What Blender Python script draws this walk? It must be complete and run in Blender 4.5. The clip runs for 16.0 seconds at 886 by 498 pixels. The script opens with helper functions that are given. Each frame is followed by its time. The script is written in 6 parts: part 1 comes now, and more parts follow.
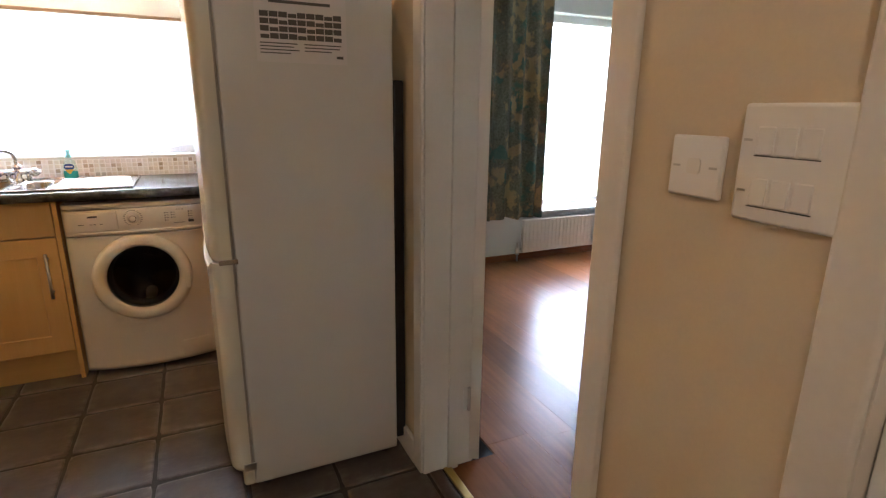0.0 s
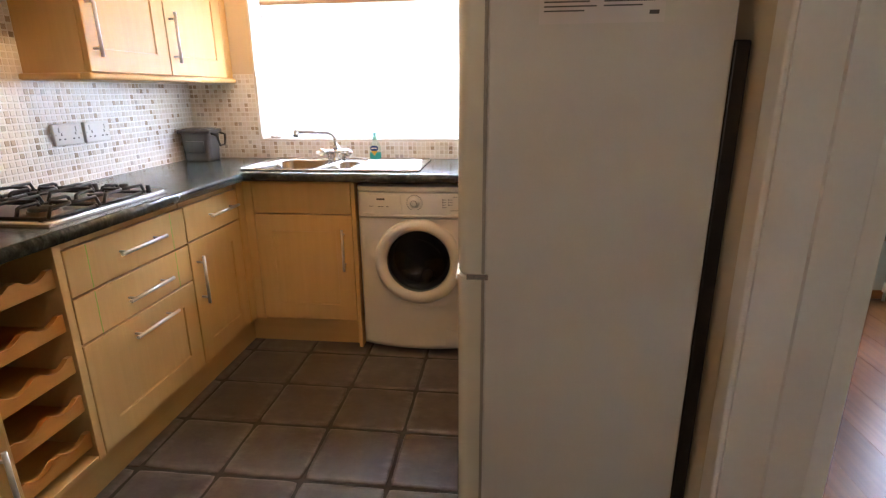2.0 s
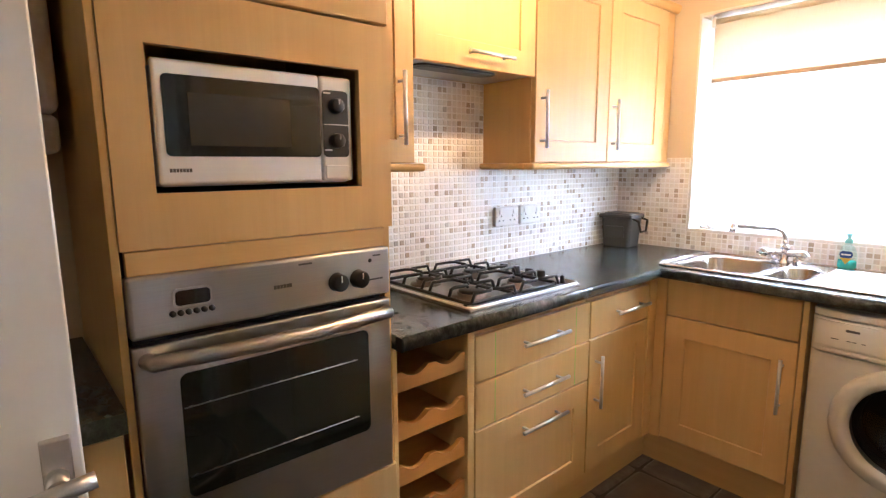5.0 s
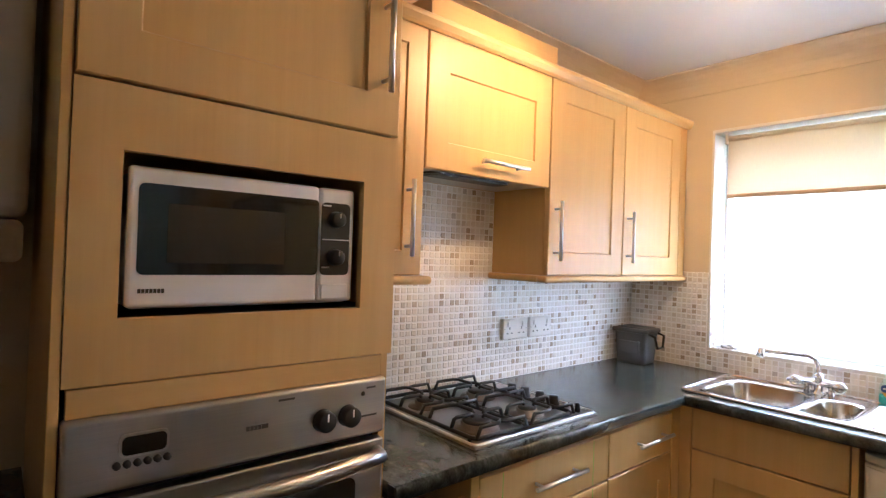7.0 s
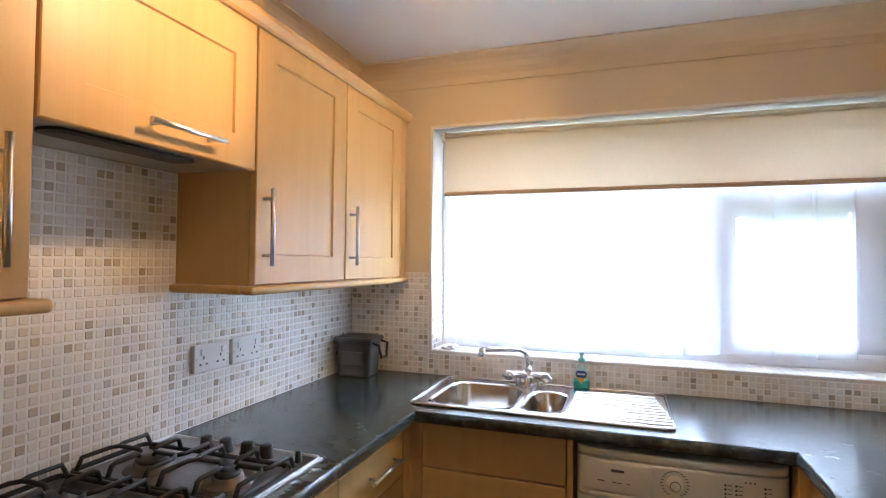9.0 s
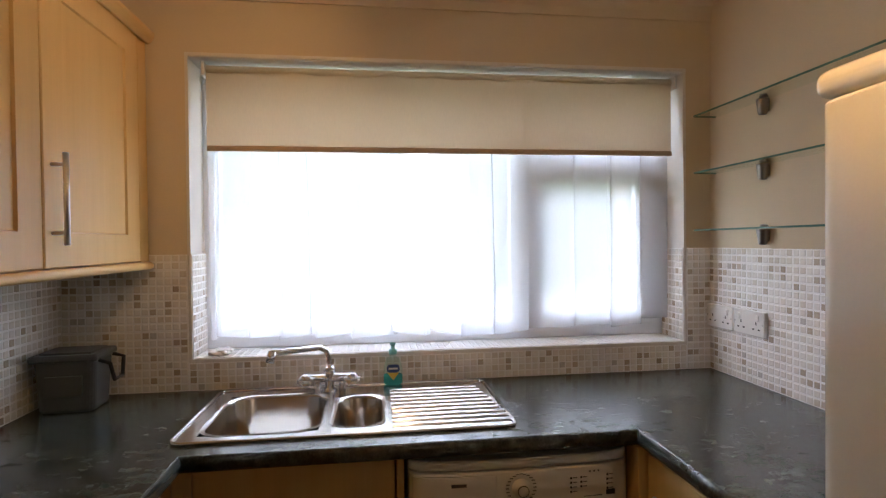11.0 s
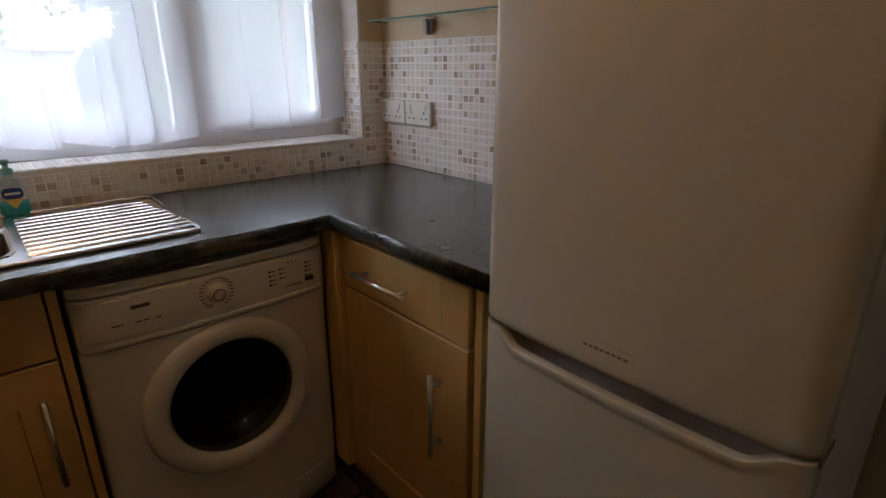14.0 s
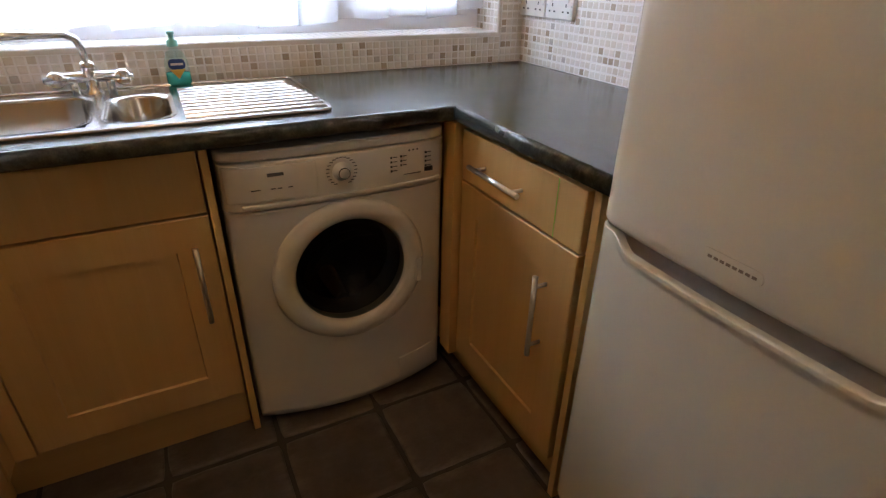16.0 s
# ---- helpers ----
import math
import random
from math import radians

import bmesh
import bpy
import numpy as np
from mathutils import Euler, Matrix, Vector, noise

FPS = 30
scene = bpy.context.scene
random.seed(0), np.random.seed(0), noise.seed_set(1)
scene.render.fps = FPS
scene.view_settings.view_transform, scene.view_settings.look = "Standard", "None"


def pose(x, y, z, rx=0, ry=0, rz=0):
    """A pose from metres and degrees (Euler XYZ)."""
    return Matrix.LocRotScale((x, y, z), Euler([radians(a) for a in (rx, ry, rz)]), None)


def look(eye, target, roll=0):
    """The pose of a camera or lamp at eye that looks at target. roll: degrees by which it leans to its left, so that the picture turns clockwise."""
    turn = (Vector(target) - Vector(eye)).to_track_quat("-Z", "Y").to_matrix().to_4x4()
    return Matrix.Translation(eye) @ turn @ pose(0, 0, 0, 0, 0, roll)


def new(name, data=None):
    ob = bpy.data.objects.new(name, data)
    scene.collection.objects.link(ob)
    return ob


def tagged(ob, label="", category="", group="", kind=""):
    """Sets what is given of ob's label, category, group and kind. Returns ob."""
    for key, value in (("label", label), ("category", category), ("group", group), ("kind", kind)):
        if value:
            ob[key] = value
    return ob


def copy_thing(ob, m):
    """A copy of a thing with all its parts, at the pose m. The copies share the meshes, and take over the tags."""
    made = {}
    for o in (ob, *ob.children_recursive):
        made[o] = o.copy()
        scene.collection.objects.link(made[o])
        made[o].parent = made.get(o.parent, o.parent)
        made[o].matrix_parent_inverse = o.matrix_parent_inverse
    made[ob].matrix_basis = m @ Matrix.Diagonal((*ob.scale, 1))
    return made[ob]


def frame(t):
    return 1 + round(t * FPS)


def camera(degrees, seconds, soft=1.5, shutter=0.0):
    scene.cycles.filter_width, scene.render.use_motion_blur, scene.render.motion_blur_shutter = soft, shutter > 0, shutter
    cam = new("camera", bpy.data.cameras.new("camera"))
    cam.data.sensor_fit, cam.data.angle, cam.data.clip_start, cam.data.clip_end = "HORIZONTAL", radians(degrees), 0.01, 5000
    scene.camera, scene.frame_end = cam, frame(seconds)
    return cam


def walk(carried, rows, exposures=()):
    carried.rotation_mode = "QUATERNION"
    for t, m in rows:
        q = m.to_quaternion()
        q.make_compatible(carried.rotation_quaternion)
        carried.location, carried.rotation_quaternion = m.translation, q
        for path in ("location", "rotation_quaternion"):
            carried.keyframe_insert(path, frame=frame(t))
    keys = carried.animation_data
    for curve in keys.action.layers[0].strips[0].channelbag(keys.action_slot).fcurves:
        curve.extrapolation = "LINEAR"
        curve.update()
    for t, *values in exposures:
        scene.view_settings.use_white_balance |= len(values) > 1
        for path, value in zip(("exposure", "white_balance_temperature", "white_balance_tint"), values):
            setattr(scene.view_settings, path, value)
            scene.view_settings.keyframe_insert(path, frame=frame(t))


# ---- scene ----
cam = camera(80.1, 16.0, soft=1.3)
PATH = [
    (0, (0.113, 0.188, 1.286), (0.935, 1.937, 0.773), 0.7),
    (0.5, (0.19, 0.248, 1.287), (0.48, 2.151, 0.746), 0.3),
    (1, (0.219, 0.32, 1.271), (0.21, 2.239, 0.71), -1.0),
    (1.5, (0.242, 0.477, 1.261), (0.145, 2.386, 0.674), 0.5),
    (2, (0.239, 0.608, 1.276), (0.015, 2.51, 0.701), -0.5),
    (2.5, (0.237, 0.746, 1.281), (-0.271, 2.579, 0.662), 1.1),
    (3, (0.235, 0.824, 1.286), (-0.648, 2.505, 0.657), 0.0),
    (3.5, (0.197, 0.835, 1.286), (-1.044, 2.271, 0.658), -1.1),
    (4, (0.137, 0.827, 1.292), (-1.256, 2.135, 0.701), -0.9),
    (4.5, (0.082, 0.847, 1.317), (-1.381, 2.138, 0.877), -0.2),
    (5, (0.054, 0.876, 1.347), (-1.444, 2.163, 1.031), -0.4),
    (7.5, (-0.111, 1.037, 1.42), (-1.614, 2.354, 1.499), 2.1),
    (8, (-0.168, 1.148, 1.42), (-1.514, 2.625, 1.5), 3.0),
    (8.5, (-0.25, 1.222, 1.425), (-1.307, 2.917, 1.51), 2.2),
    (9, (-0.316, 1.282, 1.423), (-0.965, 3.173, 1.472), 0.6),
    (11.5, (-0.557, 1.77, 1.402), (-0.01, 3.693, 1.357), 0.1),
    (12, (-0.561, 1.812, 1.399), (0.366, 3.584, 1.341), 0.8),
    (12.5, (-0.557, 1.815, 1.389), (0.63, 3.423, 1.322), -0.1),
    (13, (-0.549, 1.805, 1.36), (0.736, 3.325, 1.168), -0.4),
    (13.5, (-0.533, 1.791, 1.325), (0.767, 3.259, 0.934), -0.8),
    (14, (-0.534, 1.777, 1.277), (0.724, 3.19, 0.629), -0.0),
    (14.5, (-0.543, 1.771, 1.249), (0.66, 3.123, 0.398), 1.5),
    (15, (-0.546, 1.772, 1.24), (0.493, 3.223, 0.336), 2.2),
    (15.5, (-0.552, 1.782, 1.233), (0.198, 3.383, 0.296), 1.6),
    (16, (-0.526, 1.767, 1.225), (0.296, 3.33, 0.286), 1.1),
]
EXPOSURES = [(0, 5.5, 5450, 10), (1, 5.45, 5450, 10), (2.5, 5.75, 5400, 11), (5, 5.9, 5150, 11), (7.5, 5.1, 5050, 9), (9.2, 4.7, 5100, 8), (11.3, 3.5, 5950, 12), (13.2, 3.0, 6050, 13), (14.4, 3.35, 5800, 10), (15.2, 3.95, 5650, 9), (16, 4.35, 5550, 9)]
walk(cam, [(t, look(eye, target, roll)) for t, eye, target, roll in PATH], EXPOSURES)

# ---- light ----
world = bpy.data.worlds.new("sky")
scene.world = world
world.use_nodes = True
wn = world.node_tree
sky = wn.nodes.new("ShaderNodeTexSky")
sky.sky_type = "NISHITA"
sky.sun_disc = False
sky.sun_elevation = radians(38)
sky.sun_rotation = radians(200)
sky.air_density, sky.dust_density = 1.0, 3.0
wn.nodes["Background"].inputs["Strength"].default_value = 0.15
haze = wn.nodes.new("ShaderNodeMix")
haze.data_type = "RGBA"
haze.inputs[0].default_value = 0.70
haze.inputs[7].default_value = (6.3, 6.25, 6.5, 1)
wn.links.new(sky.outputs["Color"], haze.inputs[6])
wn.links.new(haze.outputs[2], wn.nodes["Background"].inputs["Color"])

sun = new("sun", bpy.data.lights.new("sun", "SUN"))
sun.data.energy, sun.data.angle, sun.data.color = 0.8, radians(12), (1.0, 0.95, 0.88)
sun.matrix_world = look((-3, -8, 7), (0, 0, 0))

LAMP = (-0.50, 2.48, 2.27)
bulb = new("ceiling_bulb", bpy.data.lights.new("ceiling_bulb", "POINT"))
bulb.data.energy, bulb.data.color, bulb.data.shadow_soft_size = 0.46, (1.0, 0.55, 0.22), 0.03
bulb.location = (LAMP[0], LAMP[1], LAMP[2] - 0.04)
AIMS = (((-1.28, 2.20, 1.95), 2.0, 54, (-0.07, -0.10)), ((0.13, 2.28, 1.76), 6.0, 36, (0.05, -0.05)), ((-1.15, 3.55, 1.95), 0.75, 75, (-0.03, 0.10)), ((-0.55, 0.50, 0.95), 0.45, 78, (0.05, -0.10)))
for aim, watts, cone, (ox, oy) in AIMS:
    spot = new("ceiling_spot", bpy.data.lights.new("ceiling_spot", "SPOT"))
    spot.data.energy, spot.data.color, spot.data.shadow_soft_size = watts, (1.0, 0.55, 0.21), 0.03
    spot.data.spot_size, spot.data.spot_blend = radians(cone), 1.0
    spot.matrix_world = look((LAMP[0] + ox, LAMP[1] + oy, LAMP[2] - 0.02), aim)

# sky light in the living room's window opening
glow = new("window_light", bpy.data.lights.new("window_light", "AREA"))
glow.data.shape, glow.data.size, glow.data.size_y = "RECTANGLE", 1.74, 1.48
glow.data.energy, glow.data.color = 0.12, (0.92, 0.96, 1.0)
glow.matrix_world = look((3.225, 4.075, 1.25), (3.0, 0.0, 0.9))

# fill lamp added in the unseen hall to lift the door and east wall
hall = new("hall_fill", bpy.data.lights.new("hall_fill", "POINT"))
hall.data.energy, hall.data.color, hall.data.shadow_soft_size = 0.26, (1.0, 0.76, 0.54), 0.06
hall.location = (-0.05, -0.45, 2.08)


# ---- materials ----
def material(name):
    m = bpy.data.materials.new(name)
    m.use_nodes = True
    return m, m.node_tree, m.node_tree.nodes["Principled BSDF"]


def node(nt, kind, **values):
    n = nt.nodes.new("ShaderNode" + kind)
    for k, v in values.items():
        n.inputs[k].default_value = v
    return n


def where(nt, scale=(1, 1, 1), turn=(0, 0, 0)):
    """World position, scaled."""
    g = nt.nodes.new("ShaderNodeNewGeometry")
    mp = node(nt, "Mapping")
    mp.inputs["Scale"].default_value = scale
    mp.inputs["Rotation"].default_value = turn
    nt.links.new(g.outputs["Position"], mp.inputs["Vector"])
    return mp.outputs["Vector"]


def ramp(nt, source, stops):
    r = nt.nodes.new("ShaderNodeValToRGB")
    e = r.color_ramp.elements
    while len(e) < len(stops):
        e.new(0.5)
    for el, (p, c) in zip(e, stops):
        el.position, el.color = p, (*c, 1)
    nt.links.new(source, r.inputs["Fac"])
    return r.outputs["Color"]


def noise_of(nt, vector, scale, detail=4.0, rough=0.6):
    n = node(nt, "TexNoise", Scale=scale, Detail=detail, Roughness=rough)
    nt.links.new(vector, n.inputs["Vector"])
    return n.outputs["Fac"]


def mix(nt, a, b, fac, blend="MIX"):
    m = nt.nodes.new("ShaderNodeMix")
    m.data_type, m.blend_type = "RGBA", blend
    for sock, v in ((m.inputs[6], a), (m.inputs[7], b), (m.inputs[0], fac)):
        if isinstance(v, (int, float)):
            sock.default_value = v
        elif isinstance(v, tuple):
            sock.default_value = (*v, 1)
        else:
            nt.links.new(v, sock)
    return m.outputs[2]


def bump(nt, p, height, strength, distance):
    b = node(nt, "Bump", Strength=strength, Distance=distance)
    nt.links.new(height, b.inputs["Height"])
    nt.links.new(b.outputs["Normal"], p.inputs["Normal"])


def plain(name, colour, rough=0.5, metal=0.0, grain=0.06, scale=30, spread=0.12, coat=0.0):
    """A surface with mild variation at two scales."""
    m, nt, p = material(name)
    v = where(nt)
    big, fine = noise_of(nt, v, 2.2, 3), noise_of(nt, v, scale, 5)
    dark = tuple(c * (1 - spread) for c in colour)
    lite = tuple(min(1, c * (1 + spread * 0.6)) for c in colour)
    c1 = ramp(nt, big, [(0.3, dark), (0.7, lite)])
    c2 = ramp(nt, fine, [(0.3, dark), (0.75, lite)])
    nt.links.new(mix(nt, c1, c2, 0.5), p.inputs["Base Color"])
    r = node(nt, "MapRange")
    r.inputs["To Min"].default_value, r.inputs["To Max"].default_value = rough * 0.85, min(1, rough * 1.2)
    nt.links.new(big, r.inputs["Value"])
    nt.links.new(r.outputs["Result"], p.inputs["Roughness"])
    p.inputs["Metallic"].default_value = metal
    p.inputs["Coat Weight"].default_value = coat
    if grain:
        bump(nt, p, fine, grain, 0.002)
    return m


def wood(name, a, b, along, rough=0.38, fine=1.0):
    """Straight pale grain running along an axis."""
    m, nt, p = material(name)
    sc = [26.0 * fine, 26.0 * fine, 26.0 * fine]
    sc["xyz".index(along)] = 1.3
    v = where(nt, tuple(sc))
    g1 = noise_of(nt, v, 1.0, 6, 0.65)
    sc2 = [150.0, 150.0, 150.0]
    sc2["xyz".index(along)] = 5.0
    g2 = noise_of(nt, where(nt, tuple(sc2)), 1.0, 3)
    c = mix(nt, ramp(nt, g1, [(0.25, b), (0.7, a)]), ramp(nt, g2, [(0.2, b), (0.7, a)]), 0.3)
    rnd = nt.nodes.new("ShaderNodeObjectInfo")
    tone = ramp(nt, rnd.outputs["Random"], [(0.0, (0.93, 0.92, 0.90)), (1.0, (1.0, 1.0, 1.0))])
    nt.links.new(mix(nt, c, tone, 1.0, "MULTIPLY"), p.inputs["Base Color"])
    p.inputs["Roughness"].default_value = rough
    bump(nt, p, g2, 0.05, 0.001)
    return m


def clear(name, tint=(1, 1, 1), gloss=1.0, rough=0.02):
    """Thin clear sheet: lets light straight through, with a gloss that rises towards grazing angles."""
    m, nt, p = material(name)
    nt.nodes.remove(p)
    t, g, f = node(nt, "BsdfTransparent"), node(nt, "BsdfGlossy", Roughness=rough), node(nt, "LayerWeight", Blend=0.5)
    t.inputs["Color"].default_value = (*tint, 1)
    x = nt.nodes.new("ShaderNodeMixShader")
    last = f.outputs["Facing"]
    for operation, value in (("POWER", 5.0), ("MULTIPLY", 0.96), ("ADD", 0.04), ("MULTIPLY", gloss)):
        step = nt.nodes.new("ShaderNodeMath")
        step.operation = operation
        step.inputs[1].default_value = value
        nt.links.new(last, step.inputs[0])
        last = step.outputs[0]
    nt.links.new(last, x.inputs[0])
    nt.links.new(t.outputs[0], x.inputs[1])
    nt.links.new(g.outputs[0], x.inputs[2])
    nt.links.new(x.outputs[0], nt.nodes["Material Output"].inputs["Surface"])
    return m


def cloth(name, colour, through_colour, open_share, thin=0.5):
    """Woven sheet: some light passes the gaps, the rest is scattered on both sides."""
    m, nt, p = material(name)
    nt.nodes.remove(p)
    d, tr, tp = node(nt, "BsdfDiffuse"), node(nt, "BsdfTranslucent"), node(nt, "BsdfTransparent")
    v = where(nt, (60, 60, 14))
    n1 = noise_of(nt, v, 4, 4)
    lite, dark = colour, tuple(c * 0.9 for c in colour)
    nt.links.new(ramp(nt, n1, [(0.3, dark), (0.7, lite)]), d.inputs["Color"])
    tr.inputs["Color"].default_value = (*through_colour, 1)
    a, b = nt.nodes.new("ShaderNodeMixShader"), nt.nodes.new("ShaderNodeMixShader")
    a.inputs[0].default_value, b.inputs[0].default_value = thin, open_share
    nt.links.new(d.outputs[0], a.inputs[1])
    nt.links.new(tr.outputs[0], a.inputs[2])
    nt.links.new(a.outputs[0], b.inputs[1])
    nt.links.new(tp.outputs[0], b.inputs[2])
    nt.links.new(b.outputs[0], nt.nodes["Material Output"].inputs["Surface"])
    return m


MAPLE_A, MAPLE_B = (0.705, 0.46, 0.172), (0.625, 0.385, 0.128)
maple_z = wood("maple_upright", MAPLE_A, MAPLE_B, "z")
maple_y = wood("maple_along_y", MAPLE_A, MAPLE_B, "y")
maple_x = wood("maple_along_x", MAPLE_A, MAPLE_B, "x")
beech = wood("beech_rack", (0.62, 0.285, 0.055), (0.50, 0.21, 0.04), "y", 0.45)
groove_tone = plain("shadowed_joint", (0.20, 0.8, 0.05), 0.7, grain=0.0)
skirting_wood = wood("skirting_wood", (0.30, 0.12, 0.035), (0.20, 0.07, 0.02), "x", 0.4)
wall_paint = plain("cream_wall_paint", (0.645, 0.54, 0.38), 0.75, grain=0.12, scale=160, spread=0.05)
liv_paint = plain("pale_wall_paint", (0.66, 0.66, 0.64), 0.7, grain=0.1, scale=160, spread=0.05)
ceiling_paint = plain("white_ceiling_paint", (0.74, 0.73, 0.71), 0.85, grain=0.12, scale=140, spread=0.05)
gloss_white = plain("white_gloss_paint", (0.72, 0.68, 0.62), 0.32, grain=0.05, scale=70, spread=0.05)
door_white = plain("white_door_paint", (0.84, 0.83, 0.81), 0.35, grain=0.04, scale=60, spread=0.04)
enamel = plain("white_enamel", (0.73, 0.695, 0.625), 0.28, grain=0.02, scale=40, spread=0.04, coat=0.2)
fridge_white = plain("fridge_enamel", (0.69, 0.66, 0.545), 0.24, grain=0.05, scale=220, spread=0.04)
fridge_side = plain("fridge_side_enamel", (0.64, 0.62, 0.58), 0.45, grain=0.08, scale=220, spread=0.04)
upvc = plain("white_upvc", (0.86, 0.87, 0.89), 0.3, grain=0.0, spread=0.03)
plastic_white = plain("white_plastic", (0.76, 0.74, 0.70), 0.35, grain=0.0, spread=0.04)
cool_white = plain("cool_white_plastic", (0.78, 0.78, 0.80), 0.32, grain=0.0, spread=0.03)
black_plastic = plain("black_plastic", (0.018, 0.017, 0.016), 0.35, grain=0.03, scale=120, spread=0.2)
black_iron = plain("black_enamelled_iron", (0.014, 0.013, 0.012), 0.4, grain=0.15, scale=200, spread=0.3)
grey_plastic = plain("dark_grey_plastic", (0.085, 0.09, 0.095), 0.45, grain=0.05, scale=150, spread=0.15)
bin_grey = plain("bin_lid_grey", (0.030, 0.027, 0.024), 0.50, grain=0.1, scale=300, spread=0.2)
# paler copy of the lid grey: the finger grip's lit shading as colour
grip_lit = plain("bin_lid_lit_grey", (0.060, 0.054, 0.048), 0.35, grain=0.05, scale=200, spread=0.15)
chrome = plain("chrome", (0.75, 0.75, 0.76), 0.12, 1.0, grain=0.0, spread=0.05)
nickel = plain("brushed_nickel", (0.55, 0.53, 0.50), 0.3, 1.0, grain=0.03, scale=200, spread=0.1)
bracket_metal = plain("dull_bracket_metal", (0.30, 0.28, 0.26), 0.3, 1.0, grain=0.0)
burner_metal = plain("worn_burner_metal", (0.16, 0.13, 0.11), 0.4, 0.9, grain=0.1, scale=120, spread=0.3)
hob_steel = plain("scuffed_hob_steel", (0.30, 0.27, 0.25), 0.3, 1.0, grain=0.05, scale=90, spread=0.25)
handle_steel = plain("satin_handle_steel", (0.80, 0.79, 0.77), 0.3, 1.0, grain=0.0, spread=0.05)
# fridge grip hollow: its shade is put into this grey
recess_shade = plain("grip_recess_shade", (0.42, 0.39, 0.34), 0.35, grain=0.0)
badge_ink = plain("faded_badge_print", (0.24, 0.20, 0.15), 0.5, grain=0.0)
seal_grey = plain("grey_rubber_seal", (0.34, 0.31, 0.27), 0.6, grain=0.0)
dark_gap = plain("dark_gap", (0.02, 0.018, 0.016), 0.7, grain=0.0, spread=0.2)
ink = plain("grey_print", (0.09, 0.085, 0.08), 0.6, grain=0.0)
ink_blue = plain("blue_print", (0.02, 0.06, 0.22), 0.4, grain=0.0)
ink_yellow = plain("yellow_print", (0.7, 0.45, 0.05), 0.4, grain=0.0)
paper = plain("white_paper", (0.70, 0.66, 0.64), 0.7, grain=0.02, spread=0.04)
grout = plain("pale_grout", (0.87, 0.85, 0.82), 0.45, grain=0.1, scale=300, spread=0.1)
floor_grout = plain("dark_floor_grout", (0.045, 0.04, 0.036), 0.8, grain=0.4, scale=200, spread=0.3)
brass = plain("brass_strip", (0.60, 0.42, 0.16), 0.35, 1.0, grain=0.03)
grass_mat = plain("grass", (0.13, 0.155, 0.085), 0.9, grain=0.5, scale=8, spread=0.35)
asphalt = plain("asphalt", (0.14, 0.14, 0.138), 0.85, grain=0.4, scale=60, spread=0.2)
bark = plain("bark", (0.08, 0.06, 0.045), 0.9, grain=0.6, scale=25, spread=0.4)
render_wall = plain("far_house_wall", (0.20, 0.155, 0.125), 0.8, grain=0.3, scale=12, spread=0.25)
roof_mat = plain("far_roof", (0.16, 0.09, 0.07), 0.8, grain=0.3, scale=12, spread=0.25)
clear_glass = clear("window_glass")
shelf_glass = clear("shelf_glass", (0.96, 0.99, 0.98), 0.3)
edge_glass = plain("green_glass_edge", (0.10, 0.20, 0.17), 0.15, grain=0.0)
net = cloth("white_net", (0.86, 0.87, 0.90), (0.86, 0.88, 0.92), 0.38, 0.58)
blind_cloth = cloth("cream_blind_cloth", (0.78, 0.705, 0.59), (0.76, 0.67, 0.54), 0.015, 0.5)


def leaves():
    m, nt, p = material("leaves")
    g = nt.nodes.new("ShaderNodeNewGeometry")
    nt.links.new(ramp(nt, g.outputs["Random Per Island"], [(0, (0.026, 0.042, 0.020)), (1, (0.075, 0.10, 0.05))]), p.inputs["Base Color"])
    p.inputs["Roughness"].default_value = 0.7
    return m


leaf_mat = leaves()


def steel(name, along, rough=0.3, tone=0.5):
    """Brushed stainless steel."""
    m, nt, p = material(name)
    sc = [700.0, 700.0, 700.0]
    sc["xyz".index(along)] = 6.0
    n1 = noise_of(nt, where(nt, tuple(sc)), 1.0, 2)
    n2 = noise_of(nt, where(nt), 5.0, 3)
    nt.links.new(mix(nt, ramp(nt, n1, [(0.3, (tone * 0.96, tone * 0.88, tone * 0.79)), (0.7, (tone * 1.10, tone * 1.01, tone * 0.90))]), ramp(nt, n2, [(0.3, (tone * 0.9,) * 3), (0.7, (tone, tone, tone))]), 0.4), p.inputs["Base Color"])
    p.inputs["Metallic"].default_value = 1.0
    p.inputs["Roughness"].default_value = rough
    bump(nt, p, n1, 0.04, 0.0005)
    return m


steel_y = steel("brushed_steel_y", "y", 0.32, 0.46)
steel_x = steel("brushed_steel_x", "x", 0.20, 0.54)


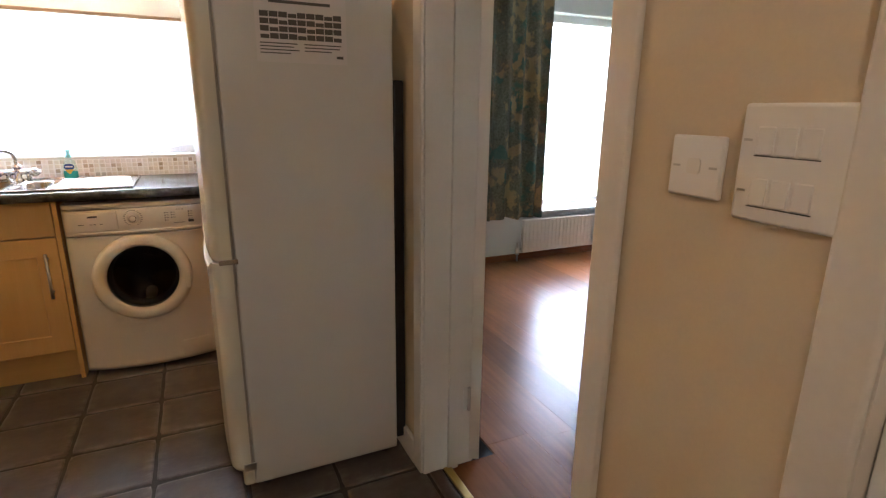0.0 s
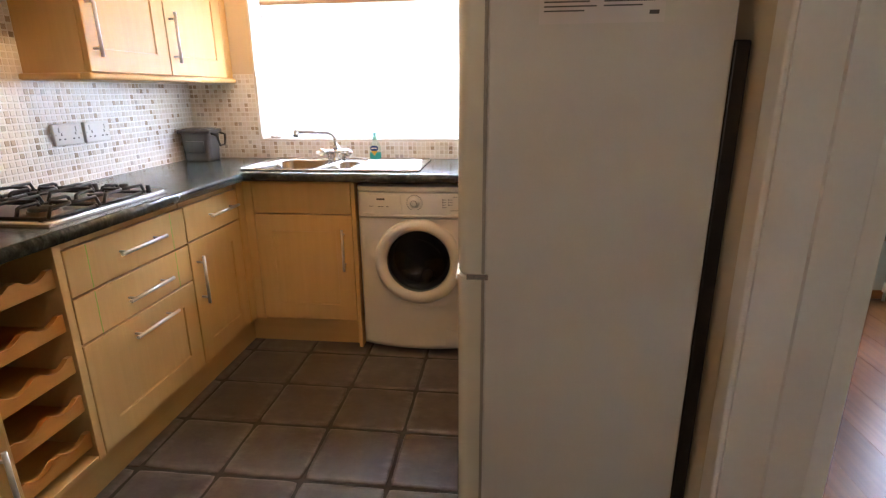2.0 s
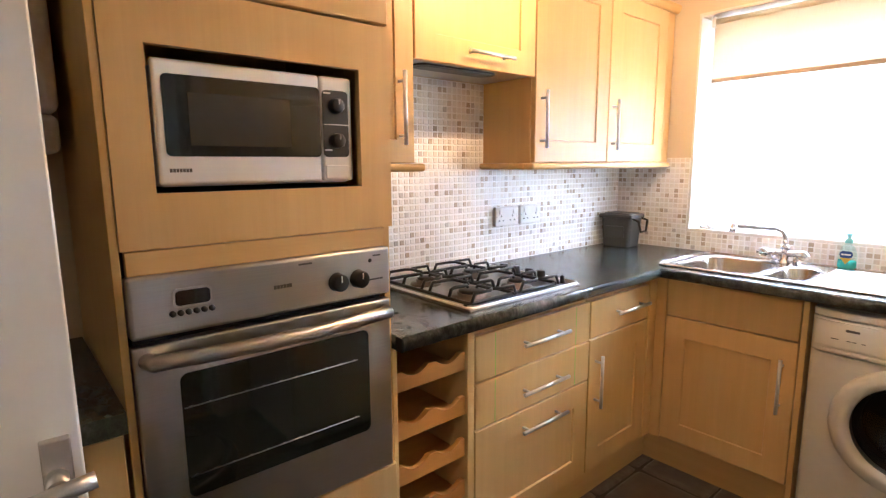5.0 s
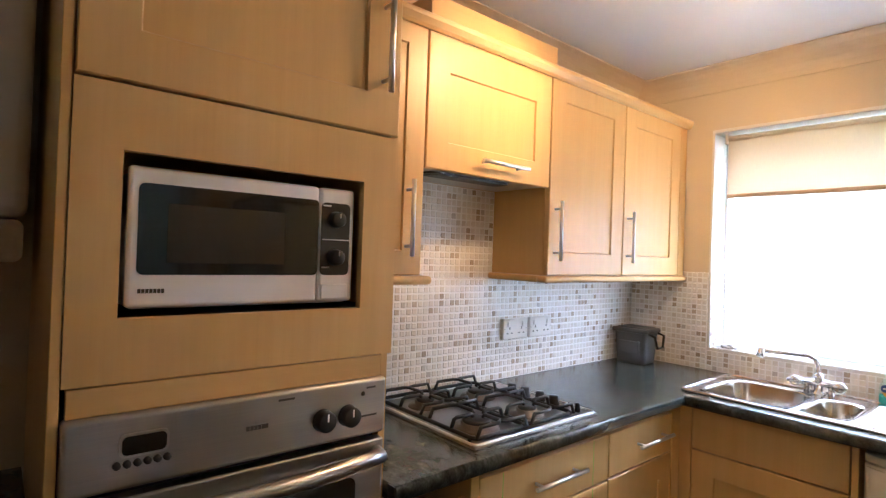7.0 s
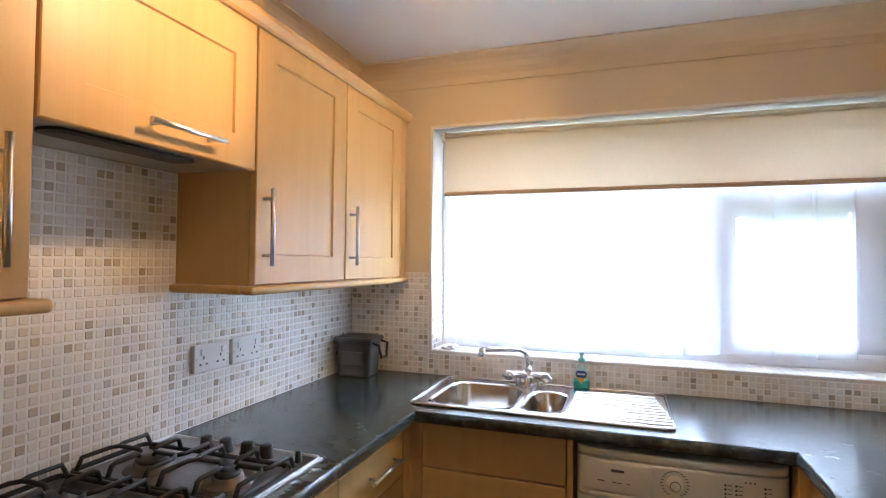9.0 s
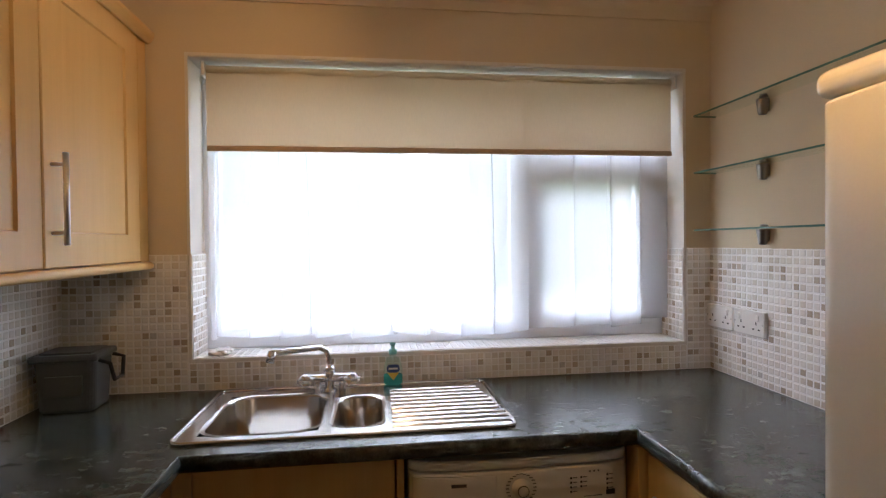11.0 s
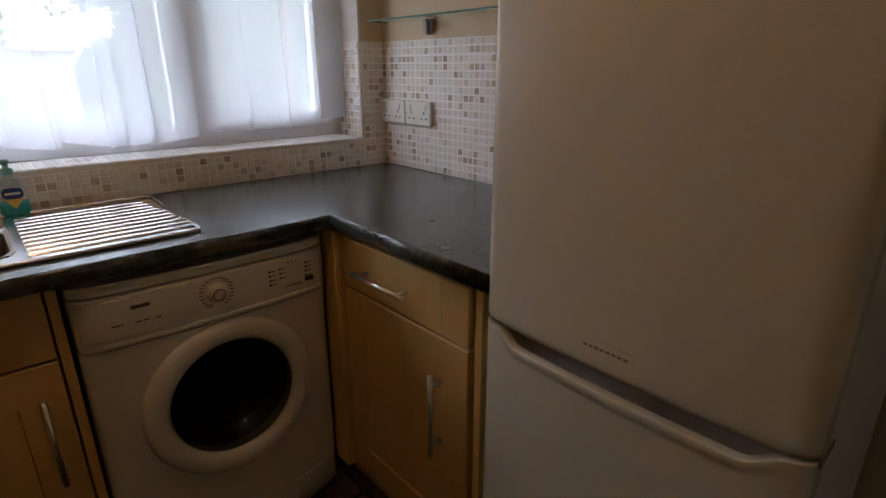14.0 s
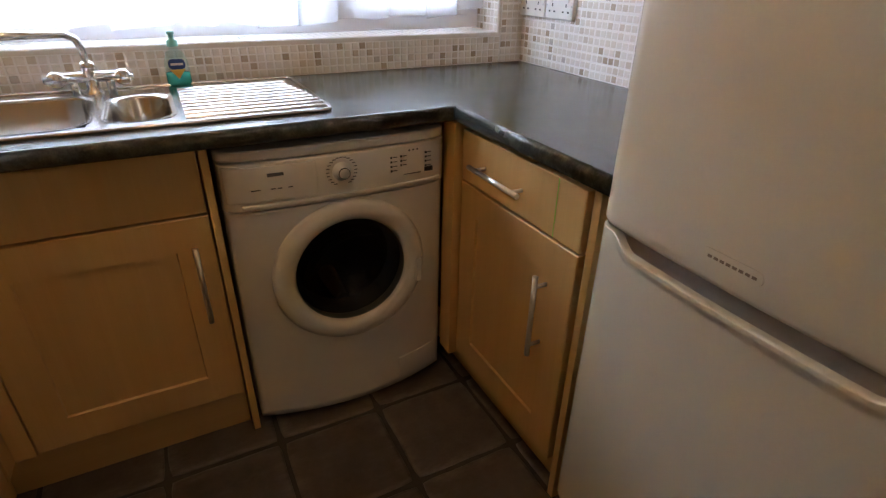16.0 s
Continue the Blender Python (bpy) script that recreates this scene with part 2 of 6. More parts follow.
def laminate():
    """Dark mottled grey-green laminate with soft streaks."""
    m, nt, p = material("dark_mottled_laminate")
    a = noise_of(nt, where(nt), 7, 8, 0.72)
    b = noise_of(nt, where(nt, (1, 1.7, 1), (0, 0, 0.5)), 24, 5, 0.65)
    fine = noise_of(nt, where(nt), 160, 4, 0.7)
    c = mix(nt, ramp(nt, a, [(0.34, (0.018, 0.022, 0.019)), (0.50, (0.060, 0.068, 0.058)), (0.70, (0.165, 0.172, 0.146))]),
            ramp(nt, b, [(0.36, (0.018, 0.022, 0.019)), (0.54, (0.066, 0.074, 0.063)), (0.70, (0.18, 0.186, 0.158))]), 0.5)
    c = mix(nt, c, ramp(nt, fine, [(0.35, (0.75, 0.75, 0.75)), (0.7, (1.15, 1.15, 1.12))]), 1.0, "MULTIPLY")
    nt.links.new(c, p.inputs["Base Color"])
    nt.links.new(ramp(nt, a, [(0.3, (0.18,) * 3), (0.7, (0.25,) * 3)]), p.inputs["Roughness"])
    p.inputs["Specular IOR Level"].default_value = 0.6
    bump(nt, p, fine, 0.03, 0.0005)
    return m


worktop_mat = laminate()


sill_glaze = plain("white_sill_glaze", (0.85, 0.845, 0.835), 0.28, grain=0.05, scale=60, spread=0.06)


def stone_tile():
    """Slate-look vinyl tile: brown grey, cloudy, paler scuffs, a little shine."""
    m, nt, p = material("brown_grey_floor_tile")
    v = where(nt)
    a, b, c = noise_of(nt, v, 5.5, 6, 0.65), noise_of(nt, v, 28, 6, 0.7), noise_of(nt, where(nt, (1, 2.6, 1)), 11, 5, 0.7)
    o = nt.nodes.new("ShaderNodeObjectInfo")
    base = mix(nt, ramp(nt, a, [(0.30, (0.046, 0.037, 0.031)), (0.70, (0.175, 0.146, 0.124))]), ramp(nt, b, [(0.28, (0.065, 0.052, 0.043)), (0.75, (0.18, 0.152, 0.128))]), 0.4)
    base = mix(nt, base, (0.19, 0.172, 0.155), ramp(nt, c, [(0.56, (0, 0, 0)), (0.8, (0.6, 0.6, 0.6))]))
    # paler worn rim on each tile
    tc = nt.nodes.new("ShaderNodeTexCoord")
    sep = nt.nodes.new("ShaderNodeSeparateXYZ")
    nt.links.new(tc.outputs["Generated"], sep.inputs[0])
    far = []
    for axis in ("X", "Y"):
        off = nt.nodes.new("ShaderNodeMath")
        off.operation = "SUBTRACT"
        off.inputs[1].default_value = 0.5
        nt.links.new(sep.outputs[axis], off.inputs[0])
        size = nt.nodes.new("ShaderNodeMath")
        size.operation = "ABSOLUTE"
        nt.links.new(off.outputs[0], size.inputs[0])
        far.append(size)
    rim = nt.nodes.new("ShaderNodeMath")
    rim.operation = "MAXIMUM"
    nt.links.new(far[0].outputs[0], rim.inputs[0])
    nt.links.new(far[1].outputs[0], rim.inputs[1])
    edge = ramp(nt, rim.outputs[0], [(0.36, (0, 0, 0)), (0.47, (0.75, 0.75, 0.75))])
    rough_edge = mix(nt, edge, ramp(nt, c, [(0.40, (0.05, 0.05, 0.05)), (0.62, (1, 1, 1))]), 1.0, "MULTIPLY")
    base = mix(nt, base, (0.23, 0.20, 0.175), rough_edge)
    tone = ramp(nt, o.outputs["Random"], [(0, (0.56, 0.54, 0.54)), (1, (0.80, 0.77, 0.77))])
    nt.links.new(mix(nt, base, tone, 1.0, "MULTIPLY"), p.inputs["Base Color"])
    nt.links.new(ramp(nt, b, [(0.2, (0.36,) * 3), (0.8, (0.55,) * 3)]), p.inputs["Roughness"])
    bump(nt, p, b, 0.25, 0.003)
    return m


floor_tile_mat = stone_tile()


def mosaic(name, single):
    """Small glazed tiles: mostly cream, some beige, brown and grey."""
    m, nt, p = material(name)
    if single:
        src = nt.nodes.new("ShaderNodeObjectInfo").outputs["Random"]
    else:
        src = nt.nodes.new("ShaderNodeNewGeometry").outputs["Random Per Island"]
    cream, cream2 = (0.79, 0.74, 0.665), (0.815, 0.775, 0.715)
    r = nt.nodes.new("ShaderNodeValToRGB")
    r.color_ramp.interpolation = "CONSTANT"
    stops = [(0, cream), (0.25, cream2), (0.52, (0.83, 0.80, 0.75)), (0.76, (0.70, 0.635, 0.55)), (0.84, (0.56, 0.475, 0.375)), (0.905, (0.49, 0.405, 0.31)), (0.945, (0.57, 0.535, 0.49)), (0.98, (0.43, 0.355, 0.27))]
    while len(r.color_ramp.elements) < len(stops):
        r.color_ramp.elements.new(0.5)
    for el, (q, c) in zip(r.color_ramp.elements, stops):
        el.position, el.color = q, (*c, 1)
    nt.links.new(src, r.inputs["Fac"])
    n1 = noise_of(nt, where(nt), 90, 4)
    nt.links.new(mix(nt, r.outputs["Color"], ramp(nt, n1, [(0.3, (0.93, 0.925, 0.92)), (0.7, (1, 1, 1))]), 1.0, "MULTIPLY"), p.inputs["Base Color"])
    p.inputs["Roughness"].default_value = 0.22
    bump(nt, p, n1, 0.05, 0.001)
    return m


mosaic_single, mosaic_joined = mosaic("mosaic_glaze", True), mosaic("mosaic_glaze_rest", False)


def plank_wood():
    """Warm reddish laminate boards with a satin shine."""
    m, nt, p = material("warm_laminate_boards")
    o = nt.nodes.new("ShaderNodeObjectInfo")
    g1 = noise_of(nt, where(nt, (34, 2.0, 30)), 1.0, 6, 0.7)
    g2 = noise_of(nt, where(nt, (3, 0.8, 3)), 1.0, 3)
    c = mix(nt, ramp(nt, g1, [(0.25, (0.10, 0.032, 0.009)), (0.75, (0.28, 0.105, 0.032))]), ramp(nt, g2, [(0.3, (0.13, 0.046, 0.014)), (0.7, (0.25, 0.10, 0.036))]), 0.4)
    tone = ramp(nt, o.outputs["Random"], [(0, (0.78, 0.76, 0.74)), (1, (1.1, 1.1, 1.1))])
    nt.links.new(mix(nt, c, tone, 1.0, "MULTIPLY"), p.inputs["Base Color"])
    p.inputs["Roughness"].default_value = 0.29
    p.inputs["Specular IOR Level"].default_value = 0.11
    bump(nt, p, g1, 0.05, 0.001)
    return m


plank_mat = plank_wood()


def floral():
    """Grey-green curtain cloth with teal and tan leaf blotches."""
    m, nt, p = material("floral_curtain_cloth")
    v = where(nt, (1, 0.4, 1))
    n1, n2 = noise_of(nt, v, 7, 3, 0.5), noise_of(nt, where(nt, (1.3, 0.5, 0.8)), 9.5, 3, 0.5)
    fine = noise_of(nt, where(nt), 60, 4)
    base = ramp(nt, fine, [(0.3, (0.13, 0.13, 0.105)), (0.7, (0.23, 0.225, 0.18))])
    base = mix(nt, base, (0.06, 0.17, 0.16), ramp(nt, n1, [(0.56, (0, 0, 0)), (0.62, (0.7,) * 3)]))
    base = mix(nt, base, (0.40, 0.30, 0.17), ramp(nt, n2, [(0.53, (0, 0, 0)), (0.59, (0.8,) * 3)]))
    nt.links.new(base, p.inputs["Base Color"])
    p.inputs["Roughness"].default_value = 0.9
    bump(nt, p, fine, 0.2, 0.002)
    return m


floral_mat = floral()


def dark_glass(name, colour=(0.012, 0.013, 0.012)):
    return plain(name, colour, 0.06, grain=0.0, spread=0.15, coat=0.3)


oven_glass = dark_glass("oven_door_glass", (0.012, 0.016, 0.013))
micro_glass = dark_glass("microwave_door_glass")
micro_mesh = plain("microwave_mesh", (0.04, 0.034, 0.026), 0.2, grain=0.0)
# drum metal coloured near black for the darkness inside the machine
drum_shade = plain("shade_painted_drum", (0.012, 0.012, 0.013), 0.4, 0.3, grain=0.0)
bottle_mat = clear("clear_bottle", (0.90, 0.97, 0.96), 0.12, 0.05)
porthole = clear("porthole_glass", (0.30, 0.32, 0.32), 0.8)


# ---- mesh helpers ----
def box(bm, x0, x1, y0, y1, z0, z1, bevel=0.0, seg=2):
    m = Matrix.Translation(((x0 + x1) / 2, (y0 + y1) / 2, (z0 + z1) / 2)) @ Matrix.Diagonal((x1 - x0, y1 - y0, z1 - z0, 1))
    vs = bmesh.ops.create_cube(bm, size=1, matrix=m)["verts"]
    if bevel:
        es = list({e for v in vs for e in v.link_edges})
        r = bmesh.ops.bevel(bm, geom=es, offset=bevel, segments=seg, profile=0.5, affect="EDGES", clamp_overlap=True)
        for f in r["faces"]:
            f.smooth = True
    return bm


def rod(bm, a, b, r, r2=None, n=12, caps=True):
    a, b = Vector(a), Vector(b)
    d = b - a
    m = Matrix.Translation((a + b) / 2) @ d.to_track_quat("Z", "Y").to_matrix().to_4x4()
    vs = bmesh.ops.create_cone(bm, cap_ends=caps, segments=n, radius1=r, radius2=r if r2 is None else r2, depth=d.length, matrix=m)["verts"]
    for f in {f for v in vs for f in v.link_faces}:
        f.smooth = len(f.verts) == 4
    return bm


def tube(bm, pts, r, n=10):
    """A round bar through points, with closed ends."""
    pts = [Vector(p) for p in pts]
    rings = []
    up = None
    for i, p in enumerate(pts):
        d = (pts[min(i + 1, len(pts) - 1)] - pts[max(i - 1, 0)]).normalized()
        if up is None:
            up = d.orthogonal().normalized()
        up = (up - d * up.dot(d)).normalized()
        side = d.cross(up)
        rings.append([bm.verts.new(p + r * (math.cos(2 * math.pi * k / n) * up + math.sin(2 * math.pi * k / n) * side)) for k in range(n)])
    for a, b in zip(rings, rings[1:]):
        for k in range(n):
            f = bm.faces.new((a[k], a[(k + 1) % n], b[(k + 1) % n], b[k]))
            f.smooth = True
    bm.faces.new(rings[0][::-1])
    bm.faces.new(rings[-1])
    return bm


def lathe(bm, profile, m=Matrix(), n=32):
    """Turns (radius, height) pairs about the local z axis."""
    rings = []
    for r, h in profile:
        if r < 1e-6:
            rings.append([bm.verts.new(m @ Vector((0, 0, h)))])
        else:
            rings.append([bm.verts.new(m @ Vector((r * math.cos(2 * math.pi * k / n), r * math.sin(2 * math.pi * k / n), h))) for k in range(n)])
    for a, b in zip(rings, rings[1:]):
        for k in range(n):
            va, vb = (a[k % len(a)], a[(k + 1) % len(a)]), (b[k % len(b)], b[(k + 1) % len(b)])
            loop = [va[0]] + ([va[1]] if va[1] is not va[0] else []) + [vb[1]] + ([vb[0]] if vb[0] is not vb[1] else [])
            if len(loop) > 2:
                f = bm.faces.new(loop)
                f.smooth = True
    return bm


def prism(bm, outline, m, depth, bevel=0.0):
    """A flat outline (x, y pairs, anticlockwise) in the plane of m, drawn out by depth along its z."""
    a = [bm.verts.new(m @ Vector((x, y, 0))) for x, y in outline]
    b = [bm.verts.new(m @ Vector((x, y, depth))) for x, y in outline]
    n = len(a)
    bm.faces.new(a[::-1])
    bm.faces.new(b)
    for k in range(n):
        bm.faces.new((a[k], a[(k + 1) % n], b[(k + 1) % n], b[k]))
    return bm


def rounded(x0, x1, y0, y1, r, n=6):
    """A rectangle outline with round corners."""
    pts = []
    for cx, cy, s in ((x1 - r, y1 - r, 0), (x0 + r, y1 - r, 90), (x0 + r, y0 + r, 180), (x1 - r, y0 + r, 270)):
        pts += [(cx + r * math.cos(radians(s + 90 * k / n)), cy + r * math.sin(radians(s + 90 * k / n))) for k in range(n + 1)]
    return pts


HOME = {}


def thing(name, at, label, category, group="", kind=""):
    e = new(name)
    e.empty_display_size = 0.05
    e.location = at
    HOME[e] = Vector(at)
    return tagged(e, label, category, group, kind)


def mesh_of(name, bm, mat):
    me = bpy.data.meshes.new(name)
    bmesh.ops.recalc_face_normals(bm, faces=bm.faces)
    bm.to_mesh(me)
    bm.free()
    me.materials.append(mat)
    return me


def part(name, bm, mat, parent, label="", m=None):
    if m is not None:
        bm.transform(m)
    ob = new(name, mesh_of(name, bm, mat))
    ob.parent = parent
    ob.matrix_parent_inverse = Matrix.Translation(-HOME.get(parent, Vector()))
    return tagged(ob, label)


def solid(name, bm, mat, label="", category="", kind="", group=""):
    return tagged(new(name, mesh_of(name, bm, mat)), label, category, group, kind)


def B(*a, **k):
    return box(bmesh.new(), *a, **k)


WEST = Matrix.Rotation(radians(90), 4, "Z")    # local front (-y) faces +x
EAST = Matrix.Rotation(radians(-90), 4, "Z")   # local front faces -x


def facing(x, y, z, turn=None):
    return Matrix.Translation((x, y, z)) @ (turn if turn is not None else Matrix())


# ---- structure ----
XW, XE, YN, CEIL, TOP = -1.56, 0.76, 3.555, 2.335, 0.912
XK = 0.738           # east wall beside the worktop, a little proud of the rest
WX0, WX1, WZ0, WZ1 = -1.155, 0.632, 1.005, 2.040
DY0, DY1, DH = 0.915, 1.700, 2.03
LX, LY = 4.4, 4.0

wall_west = solid("wall_west", B(XW - 0.12, XW, -1.1, 3.83, -0.02, 2.45), wall_paint, "cream painted kitchen wall", "wall", "structure")
bm = bmesh.new()
box(bm, XW - 0.12, WX0, YN, 3.83, -0.02, 2.45)
box(bm, WX1, XE + 0.19, YN, 3.83, -0.02, 2.45)
box(bm, WX0, WX1, YN, 3.83, -0.02, WZ0 - 0.012)
box(bm, WX0, WX1, YN, 3.83, WZ1, 2.45)
wall_north = solid("wall_north", bm, wall_paint, "cream painted kitchen wall with the window", "wall", "structure")
bm = bmesh.new()
box(bm, XE, XE + 0.19, DY1 + 0.03, 2.41, -0.02, 2.45)
box(bm, XK, XE + 0.19, 2.41, YN, -0.02, 2.45)
box(bm, XE, XE + 0.19, 0.45 + 0.03, DY0 - 0.03, -0.02, 2.45)
box(bm, XE, XE + 0.19, DY0 - 0.03, DY1 + 0.03, DH + 0.03, 2.45)
box(bm, XE, XE + 0.19, -0.37, 0.48, DH + 0.03, 2.45)
box(bm, XE, XE + 0.19, -1.1, -0.37, -0.02, 2.45)
wall_east = solid("wall_east", bm, wall_paint, "cream painted wall with the light switches", "wall", "structure")
bm = bmesh.new()
box(bm, XW, XE, -1.2, -1.1, -0.02, 2.45)
solid("wall_south", bm, wall_paint, "cream painted hall wall", "wall", "structure")
bm = bmesh.new()
box(bm, XW, -0.745, 0.06, 0.16, 0.0, CEIL)
box(bm, -0.745, 0.06, 0.06, 0.16, 2.03, CEIL)
solid("wall_entrance", bm, wall_paint, "cream painted wall beside the kitchen door", "wall", "structure")
solid("ceiling", B(XW, XE, -1.1, YN, CEIL, 2.45), ceiling_paint, "plain white painted ceiling", "ceiling", "structure")


def coving(name, m, length):
    """A hollow quarter-round moulding between wall and ceiling; local x runs along the wall, y away from it."""
    outline = [(0, 0), (0, -0.105), (0.006, -0.105)]
    outline += [(0.006 + 0.094 * (1 - math.cos(radians(a))), -0.100 + 0.094 * math.sin(radians(a))) for a in range(0, 91, 15)]
    outline += [(0.105, -0.006), (0.105, 0)]
    bm = prism(bmesh.new(), outline, Matrix(((0, 0, 1, 0), (1, 0, 0, 0), (0, 1, 0, 0), (0, 0, 0, 1))), length)
    bm.transform(m)
    return solid(name, bm, wall_paint, "cream painted plaster coving", "coving", "structure")


coving("trim", Matrix.Translation((XE, YN - 0.001, CEIL - 0.001)) @ Matrix.Rotation(radians(180), 4, "Z"), XE - XW)
coving("trim", Matrix.Translation((XW + 0.001, YN, CEIL - 0.001)) @ Matrix.Rotation(radians(-90), 4, "Z"), YN - 0.16)
coving("trim", Matrix.Translation((XE - 0.001, 0.0, CEIL - 0.001)) @ Matrix.Rotation(radians(90), 4, "Z"), YN)

# living room shell
solid("floor_living", B(XE + 0.10, LX, -1.1, LY, -0.10, -0.012), floor_grout, "boarded living room floor", "floor", "structure")
floor_living = bpy.data.objects["floor_living"]
bm = bmesh.new()
LWX0, LWX1, LWZ0, LWZ1 = 2.30, 4.15, 0.43, 2.06
box(bm, XE + 0.19, LWX0, LY, LY + 0.25, -0.1, 2.45)
box(bm, LWX1, LX + 0.12, LY, LY + 0.25, -0.1, 2.45)
box(bm, LWX0, LWX1, LY, LY + 0.25, -0.1, LWZ0)
box(bm, LWX0, LWX1, LY, LY + 0.25, LWZ1, 2.45)
box(bm, XE + 0.06, XE + 0.19, 3.83, LY + 0.25, -0.1, 2.45)
solid("wall_living_north", bm, liv_paint, "pale wall under the living room window", "wall", "structure")
solid("wall_living_east", B(LX, LX + 0.12, -1.1, LY, -0.1, 2.45), liv_paint, "pale living room wall", "wall", "structure")
solid("wall_living_south", B(XE + 0.19, LX + 0.12, -1.2, -1.1, -0.1, 2.45), liv_paint, "pale living room wall", "wall", "structure")
solid("ceiling_living", B(XE + 0.19, LX, -1.1, LY, CEIL + 0.02, 2.45), ceiling_paint, "white living room ceiling", "ceiling", "structure")
solid("baseboard", B(XE + 0.19, LX, LY - 0.018, LY - 0.001, 0.0, 0.055, 0.004), skirting_wood, "warm brown wooden skirting board", "skirting", "structure")

# door lining and architraves of the living room doorway
bm = bmesh.new()
box(bm, XE - 0.002, XE + 0.195, DY1, DY1 + 0.03, 0, DH + 0.03)
box(bm, XE - 0.002, XE + 0.195, DY0 - 0.03, DY0, 0, DH + 0.03)
box(bm, XE - 0.002, XE + 0.195, DY0, DY1, DH, DH + 0.03)
box(bm, XE + 0.09, XE + 0.13, DY1 - 0.012, DY1, 0, DH)
box(bm, XE + 0.09, XE + 0.13, DY0, DY0 + 0.012, 0, DH)
lining = solid("door_frame", bm, gloss_white, "white gloss painted door lining", "door frame", "structure")
for y0, y1 in ((DY1 + 0.006, DY1 + 0.070), (DY0 - 0.070, DY0 - 0.006), (0.455, 0.522)):
    bm = bmesh.new()
    box(bm, XE - 0.014, XE + 0.001, y0, y1, 0.0, DH + 0.066, 0.006, 3)
    solid("trim", bm, gloss_white, "white gloss painted architrave", "architrave", "structure")
solid("trim", B(XE - 0.014, XE + 0.001, DY0 - 0.070, DY1 + 0.070, DH + 0.067, DH + 0.125, 0.006, 3), gloss_white, "white gloss painted architrave", "architrave", "structure")
solid("baseboard", B(XE - 0.016, XE + 0.001, DY1 + 0.072, 2.46, 0.0, 0.10, 0.005), gloss_white, "white painted skirting board", "skirting", "structure")
solid("baseboard", B(XE - 0.016, XE + 0.001, 0.524, DY0 - 0.072, 0.0, 0.10, 0.005), gloss_white, "white painted skirting board", "skirting", "structure")
solid("trim", B(XE + 0.075, XE + 0.105, DY0 + 0.001, DY1 - 0.001, -0.002, 0.007, 0.003), brass, "brass threshold strip between tiles and boards", "threshold", "structure")

# closed hall door beside the switches
hd = thing("door_1", (XE + 0.03, 0.03, 0), "closed white painted hall door", "door", "", "structure")
part("door_leaf", B(XE + 0.03, XE + 0.07, -0.35, 0.452, 0.005, DH, 0.003), door_white, hd)
bm = bmesh.new()
box(bm, XE - 0.001, XE + 0.19, 0.453, 0.481, 0, DH + 0.03)
box(bm, XE - 0.001, XE + 0.19, -0.37, -0.352, 0, DH + 0.03)
part("door_lining", bm, gloss_white, hd)

# living room door, folded right back against its wall
ld = thing("door_2", (XE + 0.20, DY1 + 0.01, 0), "white living room door folded right back", "door", "", "structure")
hinge_turn = Matrix.Translation((XE + 0.178, DY1 - 0.006, 0)) @ Matrix.Rotation(radians(-24), 4, "Z")
part("door_leaf", B(0.0, 0.038, 0.004, 0.79, 0.012, 2.0, 0.002), gloss_white, ld, "", hinge_turn)
for hz in (0.27, 1.75):
    h = part("hinge", B(XE + 0.150, XE + 0.178, DY1 - 0.004, DY1 + 0.002, hz - 0.045, hz + 0.045, 0.001), plastic_white, ld, "painted butt hinge")
    part("knuckle", rod(bmesh.new(), (XE + 0.172, DY1 - 0.008, hz - 0.045), (XE + 0.172, DY1 - 0.008, hz + 0.045), 0.006), nickel, h)

# ---- kitchen units ----
def front(w, h, shaker=True, rail=0.085, top=0.0):
    """A cabinet front, w wide and h high, its face at y = 0 looking along -y; a framed door has a sunk panel."""
    bm = bmesh.new()
    if not shaker:
        return box(bm, 0.0015, w - 0.0015, 0, 0.02, 0.0015, h - 0.0015, 0.003)
    rings = []
    g = 0.0015
    for inset, y in ((g, 0.02), (g, 0.0025), (g + 0.0025, 0.0), (rail, 0.0), (rail + 0.003, 0.0065)):
        up_ = top if inset >= rail else 0.0
        rings.append([bm.verts.new(p) for p in ((inset, y, inset), (w - inset, y, inset), (w - inset, y, h - inset - up_), (inset, y, h - inset - up_))])
    bm.faces.new(rings[0][::-1])
    for a, b in zip(rings, rings[1:]):
        for k in range(4):
            bm.faces.new((a[k], a[(k + 1) % 4], b[(k + 1) % 4], b[k]))
    bm.faces.new(rings[-1])
    return bm


def bar(parent, m, a, b, mat=None):
    """A slim bar handle between local (x, z) points a and b, on two posts."""
    (x0, z0), (x1, z1) = a, b
    bm = bmesh.new()
    rod(bm, (x0, -0.032, z0), (x1, -0.032, z1), 0.0066)
    for k in (0.13, 0.87):
        px, pz = x0 + (x1 - x0) * k, z0 + (z1 - z0) * k
        rod(bm, (px, -0.032, pz), (px, 0.002, pz), 0.0048)
    return part("handle", bm, mat or handle_steel, parent, "slim brushed steel bar handle", m)


def carcass(x0, x1, y0, y1, z0, z1, back="y1", t=0.018):
    bm = bmesh.new()
    box(bm, x0, x1, y0, y1, z0, z1)
    return bm


FX = -1.035          # face of the west run
FN = 3.030           # face of the north run
FE = 0.160           # face of the east run

# drawer unit
u = thing("drawer_unit", (FX, 2.23, 0), "maple three-drawer base unit with steel bar handles", "base unit")
part("body", B(XW + 0.02, FX - 0.022, 1.945, 2.535, 0.14, 0.868), maple_z, u)
